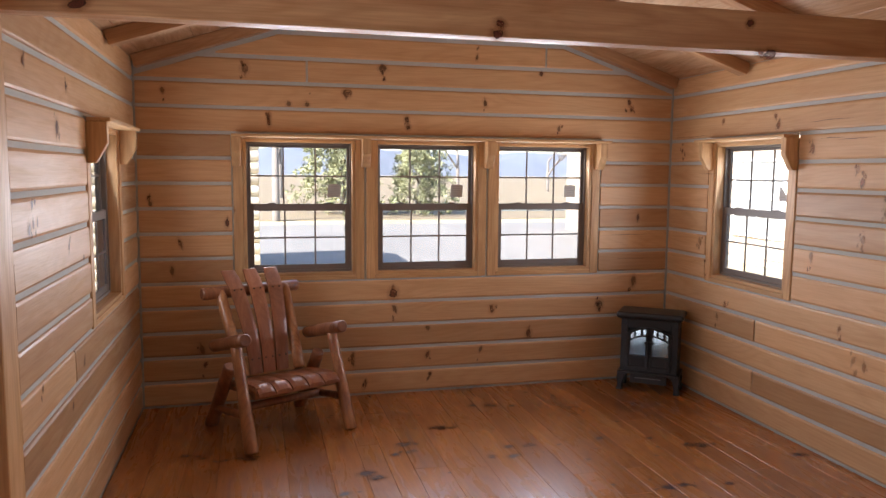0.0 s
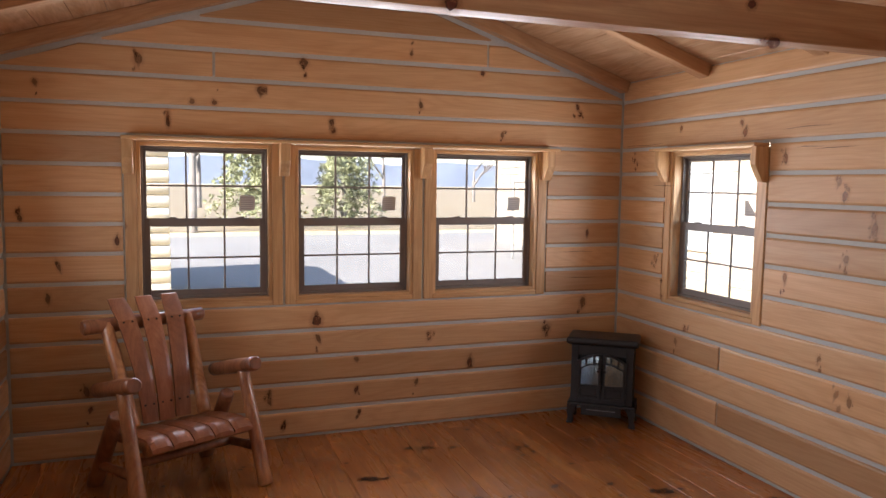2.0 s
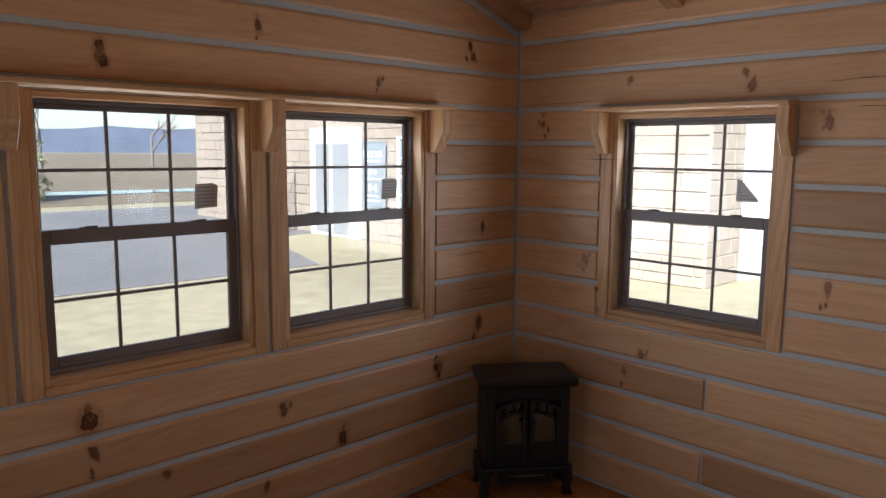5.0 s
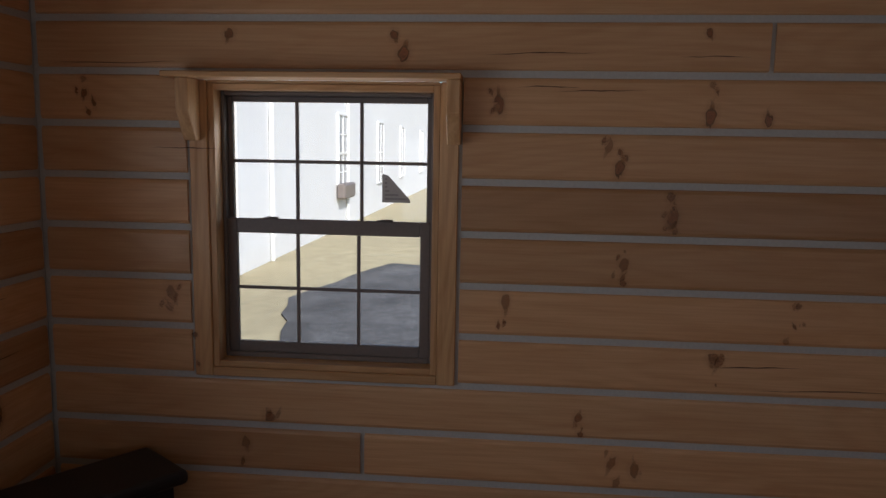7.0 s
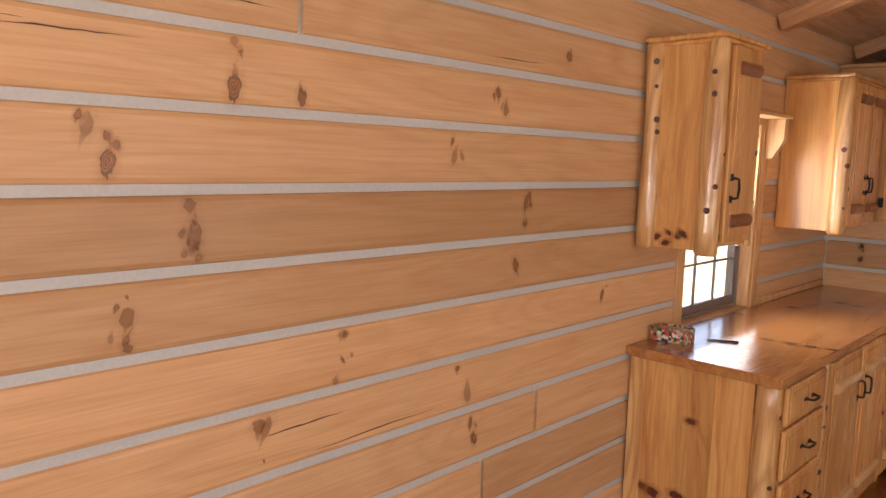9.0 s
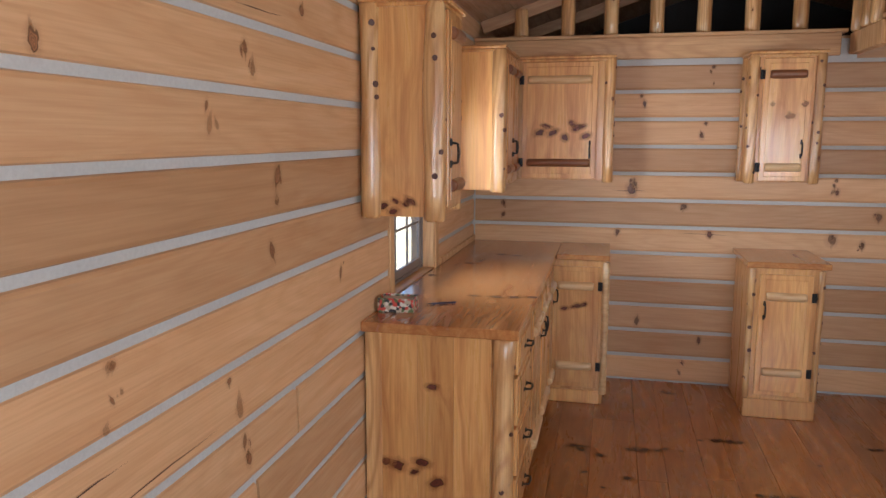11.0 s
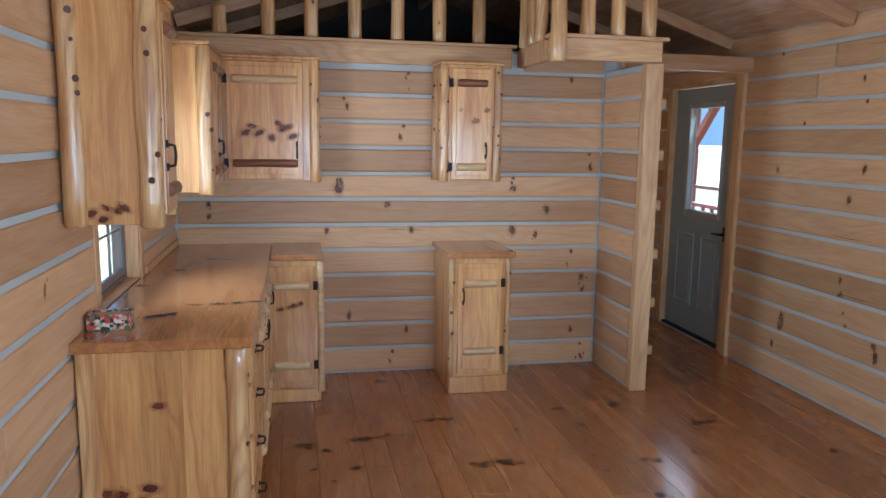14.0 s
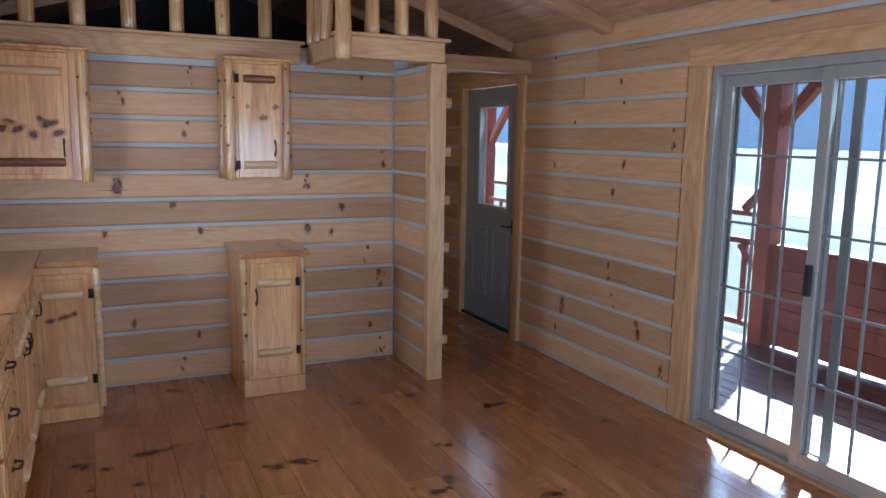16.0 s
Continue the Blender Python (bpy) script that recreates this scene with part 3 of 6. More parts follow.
def sliding_door():
    a, b = SLIDER
    z1 = 2.105
    d = thing("door_1", "taupe-framed sliding glass patio door with grid lights, closed", "sliding door", POSE_W, kind="structure")
    y0 = -FACE - 0.004
    c = thing("door_casing", "wide pale pine casing round the sliding door", "casing", POSE_W, kind="structure")
    for lo, hi in (((a - 0.158, y0, 0.001), (a, T - 0.015, z1)), ((b, y0, 0.001), (b + 0.158, T - 0.015, z1))):
        part("side_casing", box(lo, hi, 0.003), TRIM, c)
    part("head_casing", box((a - 0.158, y0, z1), (b + 0.158, T - 0.015, 2.221), 0.003), TRIM_X, c)
    part("threshold_board", box((a, y0 + 0.004, 0.001), (b, 0.02, 0.018), 0.003), TRIM_X, c)
    f = bmesh.new()
    for lo, hi in (((a, 0.005, 0.001), (a + 0.04, T, z1)), ((b - 0.04, 0.005, 0.001), (b, T, z1)), ((a + 0.04, 0.005, z1 - 0.05), (b - 0.04, T, z1)), ((a + 0.04, 0.02, 0.001), (b - 0.04, T, 0.035))):
        box(lo, hi, 0.004, bm=f)
    part("door_frame", f, WHITE_VINYL, d)
    mid = a + 0.733
    for n, u0, u1, y in (("fixed_panel", a + 0.04, mid + 0.035, 0.075), ("sliding_panel", mid - 0.035, b - 0.04, 0.035)):
        s = bmesh.new()
        lo, hi = 0.035, z1 - 0.05
        for p, q in (((u0, y - 0.018, lo), (u0 + 0.065, y + 0.018, hi)), ((u1 - 0.065, y - 0.018, lo), (u1, y + 0.018, hi)), ((u0 + 0.065, y - 0.018, hi - 0.065), (u1 - 0.065, y + 0.018, hi)), ((u0 + 0.065, y - 0.018, lo), (u1 - 0.065, y + 0.018, lo + 0.08))):
            box(p, q, 0.004, bm=s)
        panel = part(n, s, WHITE_VINYL, d)
        ga, gb, gc, gd = u0 + 0.065, u1 - 0.065, lo + 0.08, hi - 0.065
        pane = part("pane", box((ga, y - 0.003, gc), (gb, y + 0.003, gd)), PATIO_GLASS, panel)
        pane.visible_shadow = False
        for i in (1, 2):
            x = ga + (gb - ga) * i / 3
            part("grid_bar", box((x - 0.007, y - 0.007, gc), (x + 0.007, y + 0.007, gd), 0.002), GRID_BACKLIT, panel)
        for i in range(1, 5):
            z = gc + (gd - gc) * i / 5
            part("grid_bar", box((ga, y - 0.006, z - 0.007), (gb, y + 0.006, z + 0.007), 0.002), GRID_BACKLIT, panel)
        if n == "sliding_panel":
            k = box((u0 + 0.018, y - 0.05, 0.93), (u0 + 0.05, y - 0.018, 1.09), 0.008, 2)
            part("handle", k, BLACK, panel, "black pull handle")
    # insect screen on the outer track, slid over the fixed side
    u0, u1, y = a + 0.045, a + 0.855, T + 0.014
    s = bmesh.new()
    lo, hi = 0.036, z1 - 0.03
    for p, q in (((u0, y - 0.008, lo), (u0 + 0.055, y + 0.008, hi)), ((u1 - 0.055, y - 0.008, lo), (u1, y + 0.008, hi)), ((u0 + 0.055, y - 0.008, hi - 0.05), (u1 - 0.055, y + 0.008, hi)), ((u0 + 0.055, y - 0.008, lo), (u1 - 0.055, y + 0.008, lo + 0.06))):
        box(p, q, 0.003, bm=s)
    screen = part("insect_screen", s, WHITE_VINYL, d, "taupe sliding screen frame")
    mesh = part("screen_mesh", box((u0 + 0.05, y - 0.0008, lo + 0.05), (u1 - 0.05, y + 0.0008, hi - 0.045)), SCREEN, screen, "fine grey insect mesh")
    mesh.visible_shadow = False
    return d


sliding_door()

# ground
GRASS = plain("dry_grass", (0.42, 0.36, 0.215), rough=0.95, spread=0.2, scale=3, bump=0.03, big=0.25)
bm = bmesh.new()
bmesh.ops.create_grid(bm, x_segments=2, y_segments=2, size=1500)
ground = part("ground", bm, GRASS)
ground.location = (0, 0, -0.45)
tagged(ground, "dry winter grass ground reaching the horizon", "ground", kind="structure")

# ---------------- kitchen ----------------
def half_log(a, b, r, seed, squash=0.75):
    """A split log laid flat side down; a, b in x and z, round side towards -y."""
    bm = log(a, b, r, sides=12, wobble=0.04, seed=seed, rounding=0.5)
    bmesh.ops.bisect_plane(bm, geom=list(bm.verts) + list(bm.edges) + list(bm.faces), plane_co=(0, a[1], 0), plane_no=(0, 1, 0), clear_outer=True)
    return bm


def pull(parent, x, y, z, level=False):
    """A forged iron pull with two feet."""
    bm = bmesh.new()
    for s in (-1, 1):
        log((0, 0, s * 0.040), (0, -0.026, s * 0.036), 0.0055, 0.004, sides=8, wobble=0, bm=bm)
        log((0, 0.001, s * 0.028), (0, 0.001, s * 0.056), 0.008, 0.006, sides=8, wobble=0, bm=bm)
    log((0, -0.026, -0.038), (0, -0.030, 0.0), 0.0045, 0.0055, sides=8, wobble=0, bm=bm)
    log((0, -0.030, 0.0), (0, -0.026, 0.038), 0.0055, 0.0045, sides=8, wobble=0, bm=bm)
    p = part("handle", bm, IRON, parent, "black forged iron pull")
    p.matrix_basis = pose(x, y, z, 0, 90 if level else 0, 0)


def hinge(parent, x, y, z):
    bm = box((-0.014, -0.004, -0.028), (0.014, 0.0, 0.028), 0.002)
    log((0, -0.006, -0.024), (0, -0.006, 0.024), 0.005, sides=8, wobble=0, bm=bm)
    p = part("hinge", bm, IRON, parent, "black iron hinge")
    p.location = (x, y, z)


def door_front(cab, x0, x1, z0, z1, bars, handle_x, hinge_x, seed, handle_z, dark=(), raised=True):
    """A knotty door leaf with a rabbeted rim and two split-log bars."""
    y = -0.020
    bm = box((x0, y, z0), (x1, -0.001, z1), 0.004)
    if raised:
        for lo, hi in (((x0 + 0.03, y - 0.005, z0 + 0.03), (x1 - 0.03, y, z1 - 0.03)),):
            box(lo, hi, 0.004, bm=bm)
    leaf = part("door", bm, CAB, cab)
    for i, z in enumerate(bars):
        m = 0.035
        b = half_log((x0 + m, y - 0.003, z), (x1 - m, y - 0.003, z), 0.026, seed + i)
        part("log_bar", b, LOG_DARK if i in dark else LOG_X, leaf, "brown split log bar" if i in dark else "pale peeled split log bar")
    if handle_x is not None:
        pull(leaf, handle_x, y - 0.004, handle_z)
    if hinge_x is not None:
        for z in bars:
            hinge(leaf, hinge_x, y, z)
    return leaf


TWIG = plain("twig_knot", (0.10, 0.035, 0.018), 0.5, spread=0.3, scale=60)
def corner_log(cab, x, y, z0, z1, r, seed):
    ob = part("log_post", log((x, y, z0), (x, y, z1), r, r * 0.92, seed=seed, wobble=0.11), LOG, cab, "peeled log corner post with small knots")
    rnd = random.Random(seed)
    z = z0 + rnd.uniform(0.05, 0.15)
    while z < z1 - 0.04:
        a = rnd.uniform(math.pi, 2.2 * math.pi)
        w = Vector((math.cos(a), math.sin(a), rnd.uniform(-0.2, 0.2)))
        c = Vector((x, y, z))
        part("knot", log(c + w * r * 0.8, c + w * (r * 1.035), rnd.uniform(0.007, 0.013), sides=8, wobble=0.1, seed=seed), TWIG, ob)
        z += rnd.uniform(0.05, 0.14)


def crown(cab, x0, x1, y0, y1, z):
    bm = box((x0 - 0.025, y0 - 0.025, z), (x1 + 0.025, y1, z + 0.018), 0.006, 2)
    box((x0 - 0.012, y0 - 0.012, z - 0.016), (x1 + 0.012, y1, z), 0.004, bm=bm)
    part("crown", bm, CAB, cab)


KIT = "log-trimmed kitchen cabinets"
# wall cabinet beside the window, side panel to the room
c = thing("wall_cabinet", "knotty pine wall cabinet with log corners, above worktop end", "wall cabinet", pose(3.80, 2.395, 0, 0, 0, -90), KIT)
part("body", box((0.012, 0.0, 1.375), (0.36, 0.306, 2.15), 0.002), CAB, c)
part("side_panel", box((0.0, 0.05, 1.36), (0.012, 0.265, 2.15), 0.002), CAB, c)
corner_log(c, 0.012, 0.020, 1.345, 2.15, 0.043, 3)
corner_log(c, 0.008, 0.268, 1.352, 2.15, 0.040, 5)
corner_log(c, 0.345, 0.015, 1.36, 2.15, 0.028, 6)
door_front(c, 0.066, 0.315, 1.39, 2.13, (2.05, 1.475), 0.10, None, 31, 1.60, (0, 1))
crown(c, 0.0, 0.36, 0.0, 0.306, 2.15)
# corner wall cabinet on the side wall
c = thing("wall_cabinet", "knotty pine corner wall cabinet, two doors, log corner", "wall cabinet", pose(3.79, 0.905, 0, 0, 0, -90), KIT)
part("body", box((0.012, 0.0, 1.375), (0.60, 0.316, 2.15), 0.002), CAB, c)
part("side_panel", box((0.0, 0.05, 1.36), (0.012, 0.316, 2.15), 0.002), CAB, c)
corner_log(c, 0.012, 0.012, 1.345, 2.15, 0.044, 8)
for i in (0, 1):
    door_front(c, 0.072 + 0.262 * i, 0.328 + 0.262 * i, 1.39, 2.13, (2.05, 1.475), (0.30, 0.36)[i], None, 41 + i, 1.60, (0, 1))
crown(c, 0.0, 0.60, 0.0, 0.316, 2.15)
# wall cabinet on the back wall
c = thing("wall_cabinet", "wide knotty pine wall cabinet in the kitchen corner", "wall cabinet", pose(3.79, 0.275, 0, 0, 0, 180), KIT)
part("body", box((0.0, 0.0, 1.39), (0.60, 0.273, 2.15), 0.002), CAB, c)
corner_log(c, 0.588, 0.012, 1.378, 2.15, 0.036, 11)
corner_log(c, 0.592, 0.235, 1.38, 2.15, 0.032, 12)
door_front(c, 0.045, 0.515, 1.40, 2.13, (2.02, 1.50), 0.475, 0.04, 51, 1.585, (1,))
crown(c, 0.0, 0.60, 0.0, 0.273, 2.15)
# narrow wall cabinet
c = thing("wall_cabinet", "narrow knotty pine wall cabinet with log edges", "wall cabinet", pose(2.40, 0.26, 0, 0, 0, 180), KIT)
part("body", box((0.03, 0.0, 1.395), (0.42, 0.258, 2.155), 0.002), CAB, c)
for x, y, s in ((0.045, 0.010, 21), (0.035, 0.22, 22), (0.410, 0.012, 23), (0.415, 0.22, 24)):
    corner_log(c, x, y, 1.385, 2.155, 0.033, s)
door_front(c, 0.092, 0.365, 1.40, 2.13, (2.035, 1.485), 0.325, 0.086, 61, 1.595, (0,))
crown(c, 0.03, 0.42, 0.0, 0.258, 2.155)

# base run along the side wall: drawers, doors
c = thing("base_cabinet", "knotty pine drawer base with log corner, under worktop end", "base cabinet", pose(3.52, 2.385, 0, 0, 0, -90), KIT)
part("body", box((0.014, 0.0, 0.09), (0.55, 0.585, 0.904), 0.002), CAB, c)
part("toe_kick", box((0.02, 0.05, 0.0), (0.55, 0.585, 0.09), 0.002), CAB, c)
for i in range(3):
    a = 0.075 + i * 0.1475
    part("side_panel", box((0.0, a, 0.001), (0.014, a + 0.147, 0.904), 0.0008), CAB, c)
corner_log(c, 0.016, 0.028, 0.001, 0.904, 0.043, 15)
part("edge_board", box((-0.006, 0.515, 0.001), (0.02, 0.585, 0.904), 0.008, 2), LOG, c)
corner_log(c, 0.535, 0.004, 0.09, 0.90, 0.026, 16)
for i, (z0, z1) in enumerate(((0.735, 0.885), (0.525, 0.72), (0.315, 0.51), (0.105, 0.30))):
    bm = box((0.075, -0.020, z0), (0.505, -0.001, z1), 0.005)
    box((0.10, -0.025, z0 + 0.025), (0.48, -0.020, z1 - 0.025), 0.004, bm=bm)
    d = part("drawer", bm, CAB, c)
    pull(d, 0.29, -0.026, (z0 + z1) / 2, level=True)
c = thing("base_cabinet", "knotty pine double-door sink base with log bars", "base cabinet", pose(3.52, 1.832, 0, 0, 0, -90), KIT)
part("body", box((0.0, 0.0, 0.09), (0.95, 0.585, 0.904), 0.002), CAB, c)
part("toe_kick", box((0.0, 0.05, 0.0), (0.95, 0.585, 0.09), 0.002), CAB, c)
corner_log(c, 0.94, 0.004, 0.09, 0.90, 0.026, 17)
for i in (0, 1):
    door_front(c, 0.02 + 0.45 * i, 0.455 + 0.45 * i, 0.11, 0.885, (0.77, 0.22), (0.41, 0.515)[i], None, 71 + i, 0.70)
c = thing("base_cabinet", "knotty pine blind corner base cabinet with one door", "base cabinet", pose(3.52, 0.880, 0, 0, 0, -90), KIT)
part("body", box((0.0, 0.0, 0.09), (0.878, 0.585, 0.904), 0.002), CAB, c)
part("toe_kick", box((0.0, 0.05, 0.0), (0.878, 0.585, 0.09), 0.002), CAB, c)
door_front(c, 0.015, 0.30, 0.11, 0.885, (0.77, 0.22), 0.26, None, 81, 0.70)
c = thing("base_cabinet", "knotty pine end base cabinet with log bars and plinth", "base cabinet", pose(3.518, 0.53, 0, 0, 0, 180), KIT)
part("body", box((0.0, 0.0, 0.001), (0.335, 0.528, 0.914), 0.002), CAB, c)
part("plinth", box((0.0, -0.016, 0.001), (0.315, 0.0, 0.085), 0.004), CAB, c)
part("log_post", log((0.335, 0.012, 0.06), (0.335, 0.012, 0.905), 0.024, seed=18), LOG_X, c, "barked log edge post")
door_front(c, 0.012, 0.298, 0.105, 0.875, (0.755, 0.245), None, 0.303, 91, 0.7)

# L-shaped worktop, boards glued edge to edge
top = thing("worktop", "glossy honey pine L-shaped worktop with knots", "worktop")
bm = box((3.487, 0.002, 0.906), (W - 0.002, 2.425, 0.946), 0.004)
part("long_slab", bm, COUNTER, top)
part("short_slab", box((3.165, 0.002, 0.916), (3.485, 0.56, 0.949), 0.004), COUNTER, top)
part("backsplash_strip", box((W - 0.016, 0.02, 0.947), (W - 0.001, 1.08, 0.985), 0.003), TRIM_X, top)

# small cabinet standing alone
c = thing("base_cabinet", "small freestanding pine cabinet with its own top", "base cabinet", pose(2.355, 0.53, 0, 0, 0, 180), KIT)
part("body", box((0.0, 0.0, 0.001), (0.40, 0.528, 0.912), 0.002), CAB, c)
part("plinth", box((0.0, -0.016, 0.001), (0.40, 0.0, 0.115), 0.004), CAB, c)
for x, s in ((0.012, 26), (0.390, 27)):
    corner_log(c, x, 0.002, 0.12, 0.905, 0.020, s)
door_front(c, 0.055, 0.345, 0.14, 0.875, (0.745, 0.29), 0.085, 0.352, 101, 0.66)
part("cabinet_top", box((-0.025, -0.035, 0.913), (0.43, 0.53, 0.948), 0.005), COUNTER, c)

# things on the worktop
PRINT = bpy.data.materials.new("printed_card")
PRINT.use_nodes = True
ns, ls = PRINT.node_tree.nodes, PRINT.node_tree.links
co = ns.new("ShaderNodeTexCoord")
cells = node(ns, "ShaderNodeTexVoronoi", Scale=75.0)
ls.new(co.outputs["Object"], cells.inputs["Vector"])
sep = ns.new("ShaderNodeSeparateColor")
ls.new(cells.outputs["Color"], sep.inputs[0])
pr = ramp(ns, (0.0, (0.03, 0.03, 0.03)), (0.25, (0.5, 0.42, 0.3)), (0.5, (0.55, 0.06, 0.04)), (0.7, (0.12, 0.16, 0.06)), (0.85, (0.7, 0.65, 0.55)))
pr.color_ramp.interpolation = "CONSTANT"
ls.new(sep.outputs[0], pr.inputs[0]), ls.new(pr.outputs[0], ns["Principled BSDF"].inputs["Base Color"])
ns["Principled BSDF"].inputs["Roughness"].default_value = 0.5
bx = thing("card_box", "small printed card box, red and cream pattern, on the worktop", "box", pose(4.02, 2.20, 0.947, 0, 0, 2))
b = bmesh.new()
for lo, hi in (((-0.075, -0.05, 0), (0.075, 0.05, 0.003)), ((-0.075, -0.05, 0.003), (0.075, -0.047, 0.058)), ((-0.075, 0.047, 0.003), (0.075, 0.05, 0.058)), ((-0.075, -0.047, 0.003), (-0.072, 0.047, 0.058)), ((0.072, -0.047, 0.003), (0.075, 0.047, 0.058))):
    box(lo, hi, bm=b)
part("tray", b, PRINT, bx)
part("cards", box((-0.068, -0.043, 0.004), (0.068, 0.043, 0.050), 0.002), plain("paper_stack", (0.6, 0.55, 0.45), 0.8), bx)
pen = thing("pen", "dark blue ballpoint pen lying on the worktop", "pen", pose(3.87, 2.05, 0.9505, 0, 0, 0))
NAVY = plain("navy_plastic", (0.015, 0.02, 0.06), 0.3)
PEN_AT = pose(0, 0, 0, 0, 90, 28)
b = log((0, 0, -0.065), (0, 0, 0.045), 0.0042, sides=10, wobble=0)
bmesh.ops.transform(b, matrix=PEN_AT, verts=b.verts)
part("barrel", b, NAVY, pen)
b = log((0, 0, 0.045), (0, 0, 0.068), 0.0038, 0.001, sides=10, wobble=0)
bmesh.ops.transform(b, matrix=PEN_AT, verts=b.verts)
part("tip", b, IRON, pen)

# ---------------- loft over the kitchen wall ----------------
loft = thing("loft_edge", "flat pine cap board and beam along the loft edge", "loft", kind="structure")
part("cap_beam", box((1.83, -0.11, 2.165), (W, 0.018, 2.30), 0.004), TRIM_X, loft)
part("cap_board", box((1.80, -0.12, 2.30), (W, 0.035, 2.322), 0.003), TRIM_X, loft)
part("landing_beam", box((1.03, 0.60, 2.17), (1.77, 0.67, 2.30), 0.004), TRIM_X, loft)
part("landing_cap", box((1.00, 0.585, 2.30), (1.79, 0.70, 2.322), 0.003), TRIM_X, loft)
part("landing_side", box((1.73, 0.036, 2.165), (1.79, 0.598, 2.29), 0.004), TRIM, loft)
part("landing_floor", box((1.05, 0.0, 2.27), (1.73, 0.60, 2.289)), CEIL, loft)
part("loft_floor", box((0.0, BACK, 2.27), (W, -0.125, 2.298)), CEIL, loft)
rail = thing("loft_railing", "peeled log balusters of the loft railing", "railing")
k = 0
for x in (3.80, 3.49, 3.21, 2.92, 2.63, 2.34, 2.06):
    k += 1
    part("baluster", log((x, -0.04, 2.323), (x, -0.04, 3.0 if 0.8 < x < 3.3 else roof(x) - 0.05), 0.047, 0.044, seed=200 + k), LOG, rail)
for y in (0.12, 0.30, 0.46):
    k += 1
    part("baluster", log((1.77, y, 2.29), (1.77, y, 2.98), 0.042, 0.04, seed=220 + k), LOG, rail)
part("corner_post", log((1.73, 0.69, 2.15), (1.75, 0.69, 3.0), 0.050, 0.047, seed=240), LOG, rail)
for x in (1.53, 1.33, 1.12):
    k += 1
    part("baluster", log((x, 0.64, 2.313), (x, 0.64, 2.86), 0.047, 0.044, seed=250 + k), LOG, rail)
part("top_rail", log((W - 0.9, -0.04, 2.97), (1.8, -0.04, 2.97), 0.045, seed=260), LOG_X, rail)

# end post of the partition and the beam across the passage
post = thing("partition_post", "square pine post ending the log partition", "post", kind="structure")
part("post_timber", box((1.015, 0.602, 0.001), (1.13, 0.675, 2.164), 0.005), TRIM, post)
hb = thing("passage_beam", "pine header beam across the passage", "beam", kind="structure")
part("beam_timber", box((0.0, 0.0, 2.19), (1.01, 0.09, 2.30), 0.004), TIMBER, hb)
ladder = thing("loft_ladder", "pine loft ladder of block treads behind the post", "ladder")
part("stringer", box((0.955, 0.40, 0.001), (0.985, 0.50, 2.2), 0.004), TRIM, ladder)
part("stringer", box((0.955, 0.02, 0.001), (0.985, 0.12, 2.2), 0.004), TRIM, ladder)
for i in range(6):
    z = 0.235 + 0.337 * i
    part("tread", box((0.900, 0.0, z - 0.035), (0.954, 0.52, z + 0.035), 0.008), TRIM_X, ladder)


